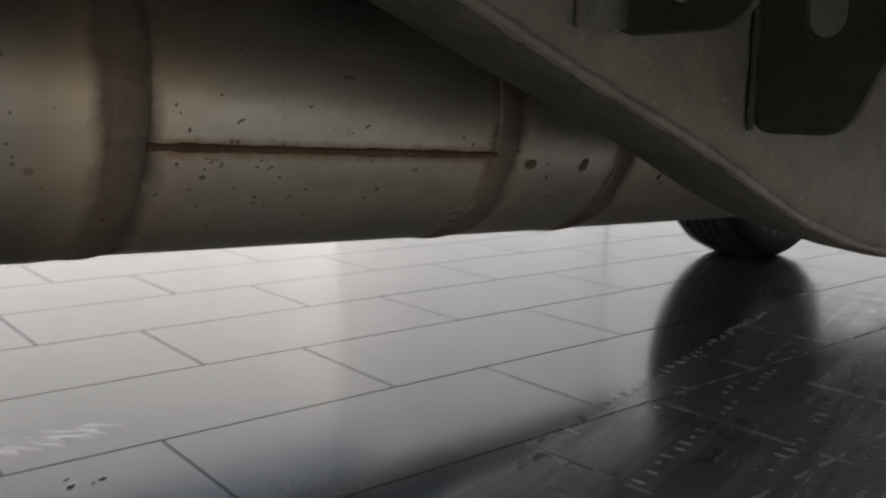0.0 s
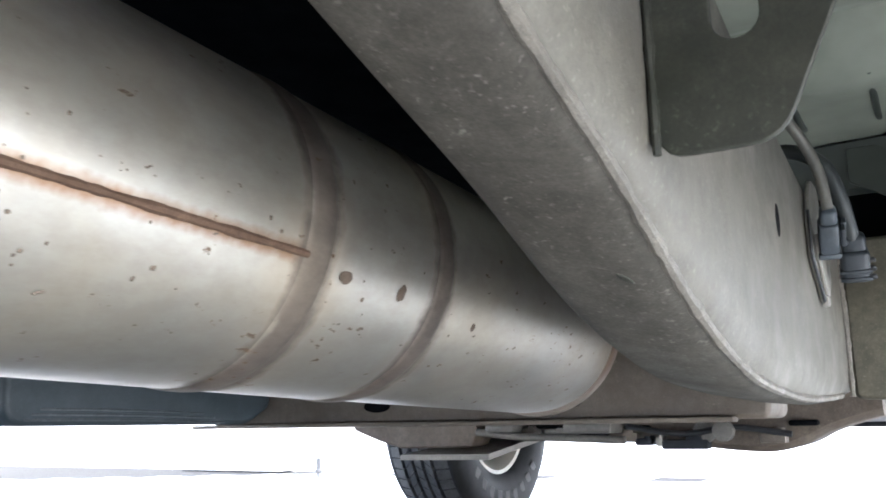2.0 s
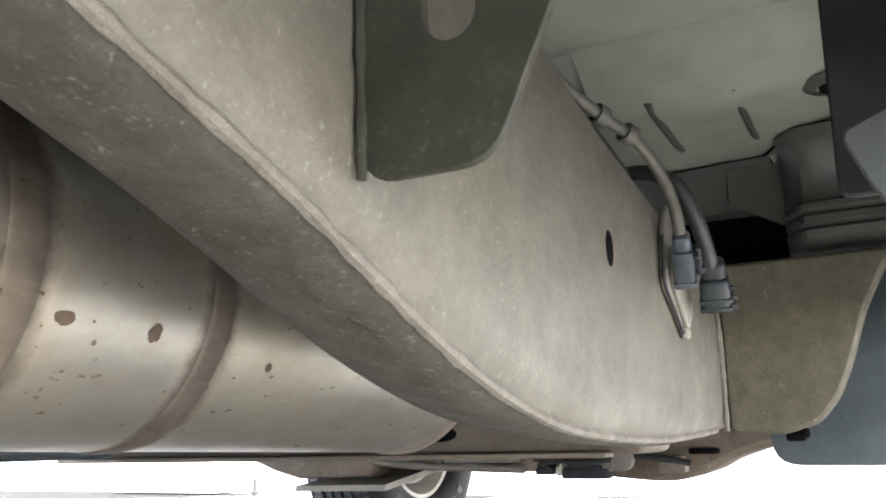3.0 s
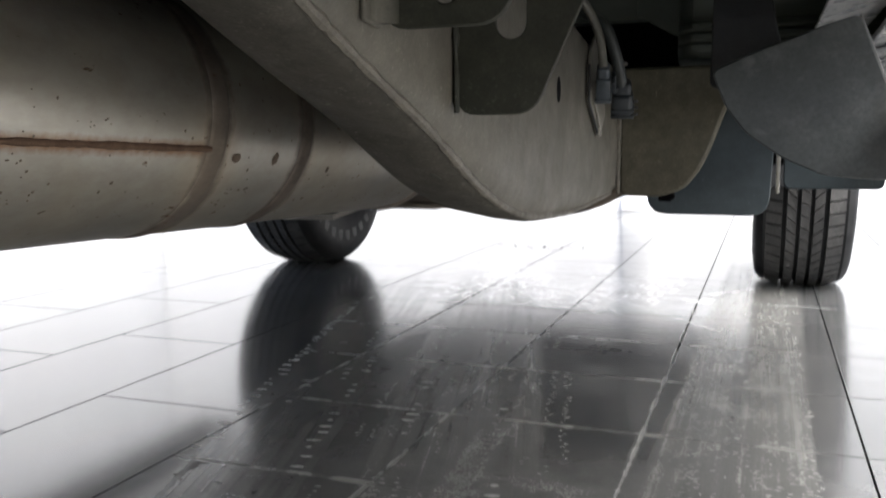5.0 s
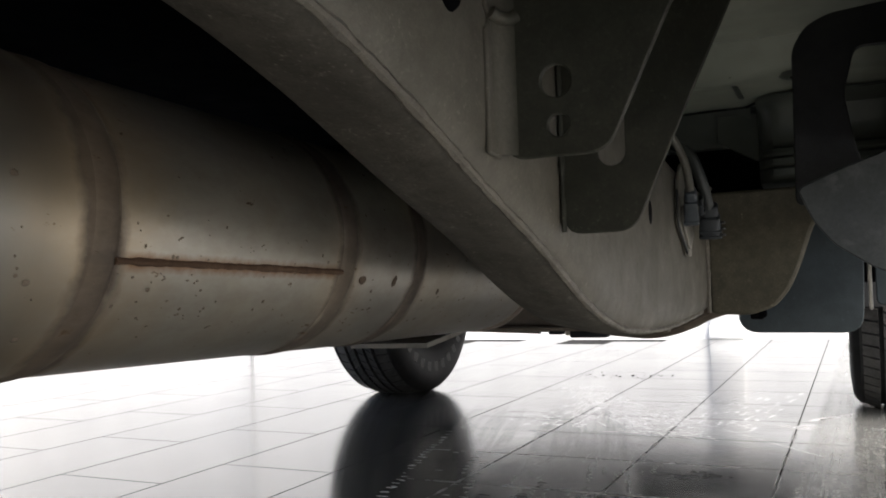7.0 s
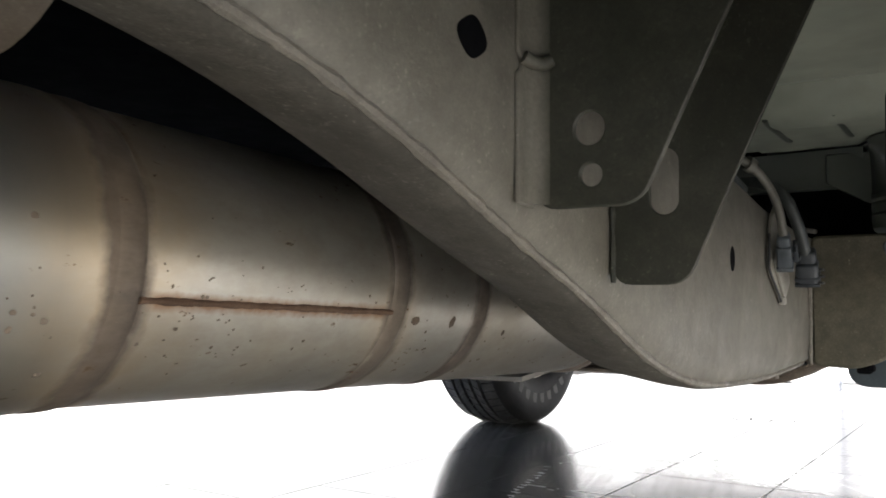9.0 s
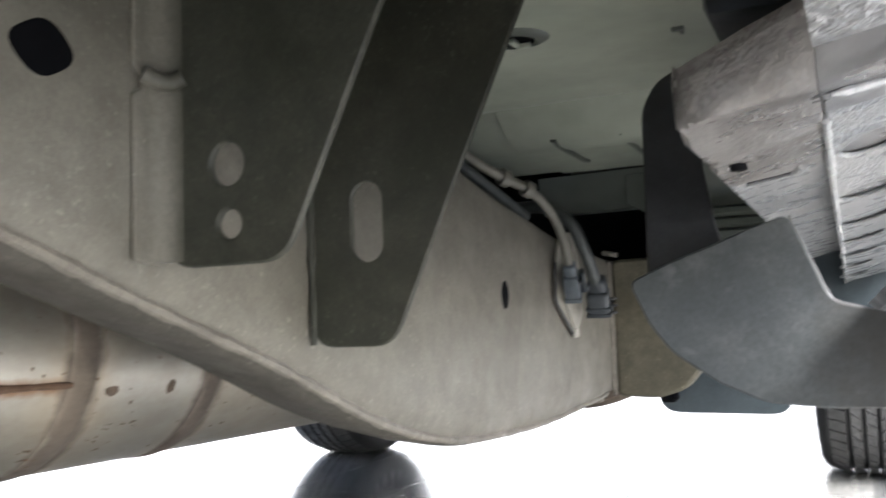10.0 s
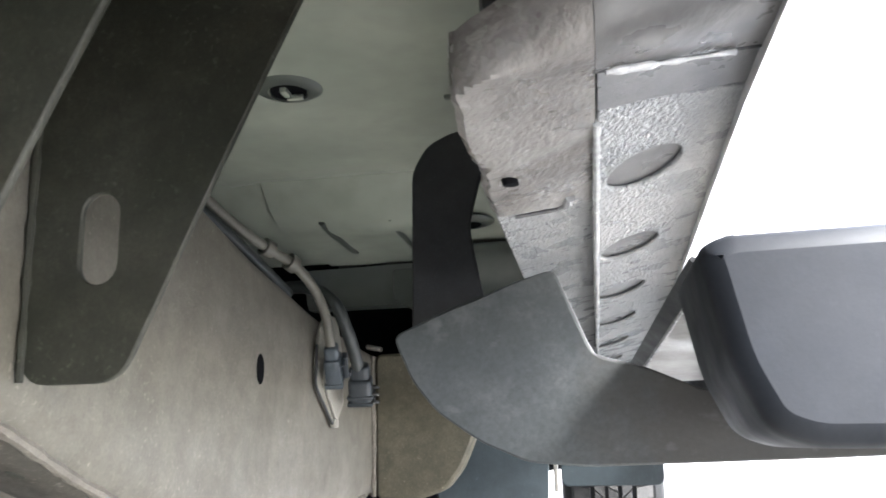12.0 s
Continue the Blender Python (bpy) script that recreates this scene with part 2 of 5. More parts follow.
    m.bump(m.math("ADD", m.noise(p, 55, 3), m.math("MULTIPLY", m.noise(p, 14, 2), 1.5)), 0.1, 0.0016)
    return m.m


MUFFLER = muffler_skin("muffler_steel", (0.36, 0.347, 0.31), (0.46, 0.446, 0.405), 0.42, 0.63, 1.0, 0.86)
MUFFLER_RING = muffler_skin("muffler_ring", (0.15, 0.105, 0.078), (0.25, 0.185, 0.14), 0.6, 0.62, 0.0, 0.5)
SEAM = coated("muffler_seam", (0.075, 0.046, 0.03), (0.13, 0.084, 0.056), 0.8, 2.0, spec=0.15, speck=0.2, mottle=0.4)
SPECK = coated("rust_speck", (0.125, 0.097, 0.07), (0.19, 0.152, 0.112), 0.8, 3.0)
SPOT = coated("rust_spot", (0.075, 0.053, 0.035), (0.125, 0.093, 0.064), 0.8, 5.0)


def shield_mat():
    """Scuffed grey plastic with pale scratches and brown mud stains towards the wheel side."""
    m = Mat("shield_plastic", 0.5, 0.0, 0.4)
    p = m.place()
    sep = m.node("SeparateXYZ")
    m.link(p, sep.inputs[0])
    big, mid, fine = m.noise(p, 8, 5, 0.6), m.noise(p, 34, 6, 0.7), m.noise(p, 300, 3, 0.7)
    c = m.mix(m.ramp(big, 0.35, 0.68), (0.042, 0.048, 0.05), (0.085, 0.092, 0.093))
    c = m.mix(m.ramp(mid, 0.5, 0.75, 0, 0.55), c, (0.135, 0.14, 0.138))
    c = m.mix(m.ramp(fine, 0.34, 0.6, 0.35, 0), c, (0.025, 0.028, 0.029))
    edge = m.math("ADD", sep.outputs[0], m.math("MULTIPLY", m.math("SUBTRACT", m.noise(p, 14, 6, 0.7), 0.5), 0.14))
    c = m.mix(m.ramp(edge, 0.06, 0.1, 0, 0.75), c, (0.05, 0.045, 0.038))
    rub = m.noise(m.turned(p, 40, 8, 60), 1.0, 4, 0.6)
    c = m.mix(m.ramp(rub, 0.62, 0.74, 0, 0.3), c, (0.18, 0.185, 0.18))
    m.colour(c)
    m.rough(m.ramp(mid, 0.3, 0.7, 0.4, 0.65))
    m.bump(m.math("ADD", fine, mid), 0.3, 0.0006)
    return m.m


SHIELD = shield_mat()


def stone_guard(name, along, across, height, lo, hi):
    """Glossy underbody coating with pimples, drawn out aslant where it was sprayed on."""
    m = Mat(name, 0.36, 0.0, 0.55)
    p = m.place()
    c = m.mix(m.ramp(m.noise(p, 14, 5), 0.35, 0.7), lo, hi)
    h = m.noise(m.turned(p, -70, along, across), 1.0, 3, 0.55)
    # hollows of the relief darkened, their shade put into the colour
    c = m.mix(m.ramp(h, 0.3, 0.5, 0.25, 0), c, tuple(v * 0.5 for v in lo))
    m.colour(c)
    m.rough(m.ramp(m.noise(p, 40, 3), 0.3, 0.7, 0.2, 0.4))
    m.bump(m.ramp(h, 0.3, 0.7), 0.6, height)
    return m.m


STONE_GUARD = stone_guard("stone_guard", 300, 480, 0.0022, (0.25, 0.256, 0.258), (0.38, 0.38, 0.38))
# Pale tone that stands for the glints along ridge, corner and lips.
GLINT = coated("painted_glint", (0.42, 0.42, 0.42), (0.62, 0.62, 0.62), 0.2, 3.0, 0.6, mottle=0.6)
STONE_ROUGH = stone_guard("stone_guard_rough", 180, 210, 0.0026, (0.13, 0.128, 0.123), (0.2, 0.197, 0.19))
SILL_SMOOTH = coated("sill_smooth", (0.13, 0.13, 0.133), (0.185, 0.185, 0.188), 0.34, 2.0)
SILL_BAR = stone_guard("sill_bar", 90, 160, 0.00025, (0.075, 0.072, 0.07), (0.16, 0.154, 0.148))
GUSSET = coated("gusset_metal", (0.21, 0.2, 0.182), (0.31, 0.298, 0.275), 0.42, 1.0, metal=0.6, mottle=0.3)
# Dark tone for beads that draw the shade at the sill's steps.
SILL_SHADE = coated("sill_shade", (0.035, 0.035, 0.037), (0.055, 0.055, 0.057), 0.3, 2.0)
SILL_BROWN = stone_guard("sill_inner", 190, 330, 0.0005, (0.11, 0.098, 0.088), (0.27, 0.255, 0.24))


def tile_mat():
    """Dark glazed floor tile: nearly clean outside, filmed with dust and streaks where cars roll. Beside the lane the
    film stands for mirrored daylight.
    """
    m = Mat("dark_floor_tile", 0.2, 0.0, 0.5)
    p = m.place()
    sep = m.node("SeparateXYZ")
    m.link(p, sep.inputs[0])
    x, y = sep.outputs[0], sep.outputs[1]
    info = m.t.nodes.new("ShaderNodeObjectInfo")
    cloud = m.noise(p, 2.6, 6, 0.6)
    patch = m.noise(p, 11, 5, 0.6)
    fine = m.noise(p, 230, 4, 0.75)
    grit = m.ramp(m.noise(p, 340, 2, 0.5), 0.66, 0.74, 0, 0.55)
    wobble = m.math("MULTIPLY", m.math("SUBTRACT", m.noise(p, 5.0, 4), 0.5), 0.035)
    diag = m.math("ADD", m.math("ADD", x, wobble), m.math("MULTIPLY", y, 0.26))
    # streaks drawn out by rolling wheels, straight and aslant
    rolled = m.noise(m.turned(p, 90, 0.8, 46), 1.0, 5, 0.65)
    slid = m.noise(m.turned(p, 104.6, 0.9, 40), 1.0, 5, 0.65)

    def band_of(u, centre, half, soft):
        return m.ramp(m.math("ABSOLUTE", m.math("SUBTRACT", u, centre)), half, half + soft, 1, 0)

    reach = m.ramp(y, 2.0, 2.9, 1.0, 0.25)
    along = m.math("ADD", x, m.math("MULTIPLY", y, -0.017))
    straight = m.math("MULTIPLY", m.math("MULTIPLY", m.ramp(m.math("ADD", along, m.math("MULTIPLY", wobble, 0.5)), -0.166, -0.146, 0.1, 1), m.ramp(along, 0.052, 0.064, 1, 0)), m.ramp(rolled, 0.32, 0.68, 0.3, 0.58))
    left_track = m.math("MULTIPLY", band_of(diag, -0.385, 0.085, 0.02), m.ramp(slid, 0.36, 0.66, 0.14, 0.42))
    right_track = m.math("MULTIPLY", band_of(diag, -0.105, 0.115, 0.03), m.ramp(slid, 0.36, 0.66, 0.2, 0.5))
    smear = m.math("MULTIPLY", band_of(m.math("ADD", m.math("ADD", x, wobble), m.math("MULTIPLY", y, 0.06)), -0.295, 0.018, 0.035), m.ramp(y, 1.2, 1.32, 0.5, 0.0))
    tracks = m.math("MAXIMUM", m.math("MAXIMUM", left_track, smear), right_track)
    # dust film; right of the lane it paints daylight reflected in clean tile
    film = m.math("MULTIPLY", m.math("MULTIPLY", m.ramp(diag, -0.5, -0.43, 0, 1), m.ramp(x, 0.3, 0.5, 1, 0.1)), m.ramp(cloud, 0.36, 0.66, 0.04, 0.3))
    near = m.math("MULTIPLY", m.math("MULTIPLY", m.ramp(y, 0.9, 1.25, 0.64, 0.08), m.ramp(m.math("ADD", x, wobble), -0.47, -0.45, 0, 1)), m.math("MULTIPLY", m.ramp(patch, 0.34, 0.6, 0.6, 1), m.ramp(x, 0.3, 0.5, 1, 0.1)))
    film = m.math("MAXIMUM", film, near)
    dust = m.math("MAXIMUM", m.math("MAXIMUM", straight, m.math("MULTIPLY", tracks, reach)), m.math("MULTIPLY", film, reach))
    dust = m.math("MULTIPLY", dust, m.ramp(patch, 0.36, 0.62, 0.8, 1.06))
    dust = m.math("MULTIPLY", dust, m.ramp(fine, 0.36, 0.64, 0.78, 1.12))
    dust = m.math("ADD", dust, m.math("MULTIPLY", m.math("MULTIPLY", dust, 0.55), grit))
    dust = m.math("ADD", dust, m.ramp(cloud, 0.62, 0.9, 0, 0.06))
    # pale residue left along the joints of the tiles under the car
    for axis, shift, wide in ((x, 4.526, 0.03), (y, -0.2, 0.05)):
        cell = m.math("FRACT", m.math("ADD", m.math("DIVIDE", axis, 0.3), shift + 20))
        gap = m.math("SUBTRACT", 0.5, m.math("ABSOLUTE", m.math("SUBTRACT", cell, 0.5)))
        line = m.math("MULTIPLY", m.ramp(gap, 0.006, wide, 0.75, 0), m.ramp(patch, 0.38, 0.6, 0.15, 1))
        line = m.math("MULTIPLY", line, m.math("MULTIPLY", m.ramp(diag, -0.52, -0.45, 0, 1), m.math("MULTIPLY", m.ramp(x, 0.07, 0.1, 1, 0), reach)))
        dust = m.math("MAXIMUM", dust, line)
    dust = m.math("MINIMUM", dust, 1.0)
    base = m.mix(info.outputs["Random"], (0.03, 0.0315, 0.033), (0.046, 0.0475, 0.049))
    c = m.mix(m.math("MULTIPLY", dust, 0.75), base, (0.27, 0.266, 0.246))
    m.colour(c)
    m.rough(m.math("ADD", m.ramp(cloud, 0.3, 0.8, 0.11, 0.16), m.math("MULTIPLY", dust, 0.3)))
    m.bump(m.noise(p, 9, 2), 0.02, 0.004)
    return m.m


TILE = tile_mat()
DIRT = coated("dried_dirt", (0.24, 0.24, 0.226), (0.38, 0.38, 0.36), 0.8, 4.0)
DIRT_PALE = coated("dried_salt", (0.38, 0.38, 0.37), (0.52, 0.52, 0.505), 0.8, 4.0)
DIRT_DARK = coated("dark_dirt", (0.02, 0.02, 0.02), (0.05, 0.048, 0.045), 0.8, 4.0)


def wet_mat():
    """Lime splashes made part metal, so that their shine is brighter than the tile's."""
    m = Mat("wet_splash", 0.16, 0.6, 0.5)
    m.colour(m.mix(m.noise(m.place(), 60, 3), (0.7, 0.7, 0.7), (0.9, 0.9, 0.89)))
    m.b.inputs["IOR"].default_value = 2.0
    return m.m


WET_DIRT = wet_mat()


def water_mat():
    m = Mat("water_drops", 0.03, 0, 0.5)
    m.colour((0.6, 0.62, 0.64))
    m.b.inputs["Transmission Weight"].default_value = 1.0
    m.b.inputs["IOR"].default_value = 1.33
    return m.m


WATER = water_mat()


# ---- mesh helpers ----
def mesh_of(bm, mat, smooth=True):
    me = bpy.data.meshes.new("mesh")
    bmesh.ops.recalc_face_normals(bm, faces=bm.faces)
    if smooth:
        for f in bm.faces:
            f.smooth = True
        for e in bm.edges:
            if len(e.link_faces) == 2 and e.calc_face_angle(0) > radians(38):
                e.smooth = False
    bm.to_mesh(me)
    bm.free()
    me.materials.append(mat)
    return me


def part(name, bm, material, parent, label="", smooth=True):
    ob = new(name, bm if isinstance(bm, bpy.types.Mesh) else mesh_of(bm, material, smooth))
    ob.parent = parent
    return tagged(ob, label)


def box(size, at=(0, 0, 0), bevel=0.0, seg=2, turn=None):
    bm = bmesh.new()
    bmesh.ops.create_cube(bm, size=1.0)
    bmesh.ops.scale(bm, vec=size, verts=bm.verts)
    if bevel:
        bmesh.ops.bevel(bm, geom=bm.edges[:], offset=bevel, segments=seg, profile=0.5, affect="EDGES")
    m = Matrix.Translation(at)
    bmesh.ops.transform(bm, matrix=m @ (turn or Matrix()), verts=bm.verts)
    return bm


def joined(*bms):
    out = bmesh.new()
    for b in bms:
        me = bpy.data.meshes.new("tmp")
        b.to_mesh(me)
        b.free()
        out.from_mesh(me)
        bpy.data.meshes.remove(me)
    return out


def oval(cx, cy, rx, ry, n=24):
    return [(cx + rx * math.cos(2 * math.pi * i / n), cy + ry * math.sin(2 * math.pi * i / n)) for i in range(n)]


def capsule(cx, cy, r, half, n=10):
    """A slot standing upright: half is half of its straight length."""
    a = [(cx + r * math.cos(math.pi * i / n), cy + half + r * math.sin(math.pi * i / n)) for i in range(n + 1)]
    return a + [(cx - r * math.cos(math.pi * i / n), cy - half - r * math.sin(math.pi * i / n)) for i in range(n + 1)]


def rounded(points, radius, n=5):
    """The outline with its corners rounded."""
    out, k = [], len(points)
    for i in range(k):
        a, b, c = (Vector(points[(i + j - 1) % k]) for j in range(3))
        u, v = (a - b), (c - b)
        r = min(radius, u.length * 0.45, v.length * 0.45)
        p, q = b + u.normalized() * r, b + v.normalized() * r
        for j in range(n + 1):
            s = j / n
            w = p * (1 - s) ** 2 + b * 2 * s * (1 - s) + q * s * s
            out.append((w.x, w.y))
    return out


def plate(outline, holes, thick, mat, m, bevel=0.0006):
    """A flat plate of that outline with holes through it, as a mesh in the frame m (outline in m's x, y)."""
    cu = bpy.data.curves.new("plate", "CURVE")
    cu.dimensions, cu.fill_mode = "2D", "BOTH"
    cu.extrude, cu.bevel_depth, cu.bevel_resolution = thick / 2 - bevel, bevel, 1
    cu.offset = -bevel
    for line in (outline, *holes):
        s = cu.splines.new("POLY")
        s.points.add(len(line) - 1)
        for q, (a, b) in zip(s.points, line):
            q.co = (a, b, 0, 1)
        s.use_cyclic_u = True
    ob = bpy.data.objects.new("plate", cu)
    me = bpy.data.meshes.new_from_object(ob)
    bpy.data.objects.remove(ob)
    bpy.data.curves.remove(cu)
    me.transform(m)
    me.materials.clear()
    me.materials.append(mat)
    return me


ACROSS = Matrix(((1, 0, 0, 0), (0, 0, -1, 0), (0, 1, 0, 0), (0, 0, 0, 1)))  # outline (x, z) standing across the car
ALONG = Matrix(((0, 0, 1, 0), (1, 0, 0, 0), (0, 1, 0, 0), (0, 0, 0, 1)))  # outline (y, z) standing along the car


def lathe(profile, n=64, axis="y", closed=False, caps=True):
    """profile: (place along the axis, radius)."""
    bm = bmesh.new()
    rings = []
    for a, r in profile:
        ring = []
        for i in range(n):
            c, s = math.cos(2 * math.pi * i / n), math.sin(2 * math.pi * i / n)
            ring.append(bm.verts.new({"y": (r * c, a, r * s), "x": (a, r * c, r * s), "z": (r * c, r * s, a)}[axis]))
        rings.append(ring)
    pairs = list(zip(rings, rings[1:])) + ([(rings[-1], rings[0])] if closed else [])
    for a, b in pairs:
        for i in range(n):
            bm.faces.new((a[i], a[(i + 1) % n], b[(i + 1) % n], b[i]))
    if caps and not closed:
        for r in (rings[0], rings[-1]):
            bm.faces.new(r)
    return bm


def smooth_path(points, n):
    """n points on a Catmull-Rom line through the points."""
    pts = [Vector(p) for p in points]
    pts = [pts[0] * 2 - pts[1], *pts, pts[-1] * 2 - pts[-2]]
    out = []
    for k in range(n):
        u = k / (n - 1) * (len(pts) - 3)
        i = min(int(u), len(pts) - 4)
        t = u - i
        a, b, c, d = pts[i:i + 4]
        out.append(0.5 * ((2 * b) + (c - a) * t + (2 * a - 5 * b + 4 * c - d) * t * t + (3 * b - a - 3 * c + d) * t ** 3))
    return out


def tube(points, radius, n=10, steps=40, rough=0.0):
    """A cable or bead along the points; rough: how uneven its thickness is."""
    line = smooth_path(points, steps)
    bm, rings = bmesh.new(), []
    for i, p in enumerate(line):
        d = (line[min(i + 1, steps - 1)] - line[max(i - 1, 0)]).normalized()
        u = d.cross(Vector((0, 0, 1)) if abs(d.z) < 0.9 else Vector((1, 0, 0))).normalized()
        v = d.cross(u)
        r = radius * (1 + rough * noise.noise(p * 90) + rough * 0.6 * noise.noise(p * 260))
        rings.append([bm.verts.new(p + (u * math.cos(2 * math.pi * k / n) + v * math.sin(2 * math.pi * k / n)) * r) for k in range(n)])
    for a, b in zip(rings, rings[1:]):
        for k in range(n):
            bm.faces.new((a[k], a[(k + 1) % n], b[(k + 1) % n], b[k]))
    bm.faces.new(rings[0]), bm.faces.new(rings[-1])
    return bm


def swept(sections, closed=True, caps=True):
    """Skin over a list of equal-length loops of points."""
    bm = bmesh.new()
    rings = [[bm.verts.new(p) for p in s] for s in sections]
    k = len(rings[0])
    for a, b in zip(rings, rings[1:]):
        for i in range(k if closed else k - 1):
            bm.faces.new((a[i], a[(i + 1) % k], b[(i + 1) % k], b[i]))
    if caps and closed:
        bm.faces.new(rings[0]), bm.faces.new(rings[-1])
    return bm


# ---- the court ----
MID = -0.69  # the car's centre line
X0, X1, Y0, Y1 = -8.1, 1.5, -5.0, 5.4
# added pale ground; X1 is drawn in so that it bounces light underneath
ground = tagged(new("ground", mesh_of(box((600, 600, 0.2), (0, 0, -0.112)), CONCRETE, False)), "pale ground added to bounce daylight under the car", "ground", kind="structure")
bm = box((X1 - X0, Y1 - Y0, 0.1), ((X0 + X1) / 2, (Y0 + Y1) / 2, -0.057))
floor = tagged(new("floor", mesh_of(bm, GROUT, False)), "dark grey glazed tile floor with dusty tyre prints", "floor", kind="structure")
# wall_west is added to brighten the reflection in the floor
for nm, sx, sy, cx, cy in (("wall_north", 14.0, 0.3, X0 + 7.0, Y1 + 0.15), ("wall_west", 0.3, 12.4, X0 - 0.15, Y1 - 5.9)):
    w = new(nm, mesh_of(box((sx, sy, 3.4), (cx, cy, 1.7 - 0.012)), WALL_WHITE, False))
    tagged(w, "plain white painted wall beside the tiled floor", "wall", kind="structure")

# ---- the car ----
car = tagged(new("car"), "white body-on-frame car seen from below, parked on dark tiles", "car")
car.location = (0, 0, 0)

RAIL_LOW = [(-2.2, 0.575), (-0.3, 0.56), (0.0, 0.553), (0.15, 0.543), (0.224, 0.53), (0.263, 0.519), (0.32, 0.501), (0.39, 0.474), (0.455, 0.451), (0.49, 0.44), (0.53, 0.425), (0.58, 0.403),
            (0.62, 0.388), (0.66, 0.376), (0.7, 0.366), (0.76, 0.356), (0.82, 0.352), (0.9, 0.348), (1.0, 0.347), (1.17, 0.352), (1.5, 0.375), (2.2, 0.42), (3.5, 0.45)]
RAIL_TOP = [(-2.2, 0.66), (0.2, 0.652), (0.5, 0.632), (0.65, 0.602), (0.727, 0.585), (0.83, 0.563), (0.92, 0.551), (0.99, 0.54), (1.2, 0.525), (1.6, 0.53), (3.5, 0.56)]


def soft_at(table, y):
    """The table's height at y, rounded over a little."""
    ys, zs = zip(*table)
    return sum(float(np.interp(y + d, ys, zs)) * w for d, w in ((-0.03, 0.15), (-0.015, 0.2), (0, 0.3), (0.015, 0.2), (0.03, 0.15)))


RAIL_Y = [-2.2, -1.5, -0.8, -0.3] + [i * 0.02 for i in range(-5, 62)] + [1.4, 1.8, 2.4, 3.0, 3.5]


def frame_rail(outer, sign, label):
    """A ladder-frame side member; sign: which way is outward."""
    secs = []
    for y in RAIL_Y:
        zb, zt = soft_at(RAIL_LOW, y), soft_at(RAIL_TOP, y)
        loop = [(0, zt - 0.01), (0, zb + 0.04), (-0.001, zb + 0.022), (-0.005, zb + 0.011), (-0.011, zb + 0.004), (-0.018, zb + 0.001), (-0.04, zb + 0.003), (-0.062, zb + 0.007), (-0.072, zb + 0.009),
                (-0.078, zb + 0.014), (-0.08, zb + 0.024), (-0.08, zt - 0.012), (-0.072, zt), (-0.006, zt)]
        secs.append([(outer + sign * a, y, z) for a, z in loop])
    rail = part("frame_rail", swept(secs), FRAME_PAINT, car, label)
    # thin skin over the lower face, carrying that darker tone
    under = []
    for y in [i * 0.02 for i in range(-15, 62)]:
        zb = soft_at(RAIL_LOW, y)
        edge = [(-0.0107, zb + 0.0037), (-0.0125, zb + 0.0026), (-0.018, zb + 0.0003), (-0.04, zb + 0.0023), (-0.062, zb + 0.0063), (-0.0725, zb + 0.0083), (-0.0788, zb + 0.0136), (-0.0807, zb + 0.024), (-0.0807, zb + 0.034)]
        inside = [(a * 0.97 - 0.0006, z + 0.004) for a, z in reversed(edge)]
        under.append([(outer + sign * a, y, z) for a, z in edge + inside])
    part("lower_plate", swept(under), RAIL_SHADE, rail, "underside skin with its shade put into the paint, and pale specks")
    bead = [(outer - sign * 0.0095, y, soft_at(RAIL_LOW, y) + 0.0053) for y in [i * 0.05 for i in range(-4, 25)]]
    part("weld_seam", tube(bead, 0.0033, 8, 320, 0.4), WELD, rail, "lumpy painted weld bead along the lower edge")
    return rail


rail = frame_rail(-0.19, 1, "grey-painted steel side member dipping in a curve")
frame_rail(2 * MID + 0.19, -1, "opposite grey-painted steel side member")


# a flat patch laid on the metal; its black is the opening's shade
def shade_patch(outline, m, parent, name="hole"):
    return part(name, plate(outline, [], 0.003, PAN_BLACK, m, 0.0003), PAN_BLACK, parent, "near-black patch standing for a shaded opening")


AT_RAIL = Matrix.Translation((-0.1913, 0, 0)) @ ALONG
shade_patch(oval(0.835, 0.478, 0.0085, 0.0125), AT_RAIL, rail)
shade_patch(rounded([(0.333, 0.571), (0.355, 0.585), (0.371, 0.569), (0.35, 0.5555)], 0.01), AT_RAIL, rail)
# a stamped dent in the rail's underside, its shade drawn as a dark oval
AT_UNDER = Matrix.Translation((-0.221, 0.581, 0.4052)) @ Matrix.Rotation(radians(-24), 4, "X") @ Matrix.Rotation(radians(60), 4, "Z")
part("stamped_mark", plate(oval(0, 0, 0.0055, 0.0019), [], 0.0024, BRACKET_PAINT, AT_UNDER, 0.0004), BRACKET_PAINT, rail, "small dark oval for the shade in a stamped dent")

# ---- outrigger brackets and body mount ----
outrigger = part("outrigger", plate(rounded([(-0.189, 0.4), (-0.05, 0.4), (-0.03, 0.42), (-0.03, 0.53), (-0.045, 0.552), (-0.189, 0.552)], 0.012), [], 0.005, BRACKET_PAINT,
                                    Matrix.Translation((0, 0, 0.662)), 0.001), BRACKET_PAINT, car, "dark painted body-mount outrigger")
near_plate = rounded([(-0.186, 0.4855), (-0.124, 0.4855), (-0.0995, 0.537), (-0.04, 0.659), (-0.186, 0.659)], 0.013)
part("bracket_plate", plate(near_plate, [oval(-0.1535, 0.5295, 0.0091, 0.0095), oval(-0.1525, 0.5035, 0.0065, 0.0065)], 0.004, BRACKET_PAINT, Matrix.Translation((0, 0.418, 0)) @ ACROSS, 0.0011),
     BRACKET_PAINT, outrigger, "dark bracket plate with two round holes")
far_plate = rounded([(-0.187, 0.4455), (-0.137, 0.4455), (-0.1, 0.527), (-0.038, 0.659), (-0.187, 0.659)], 0.013)
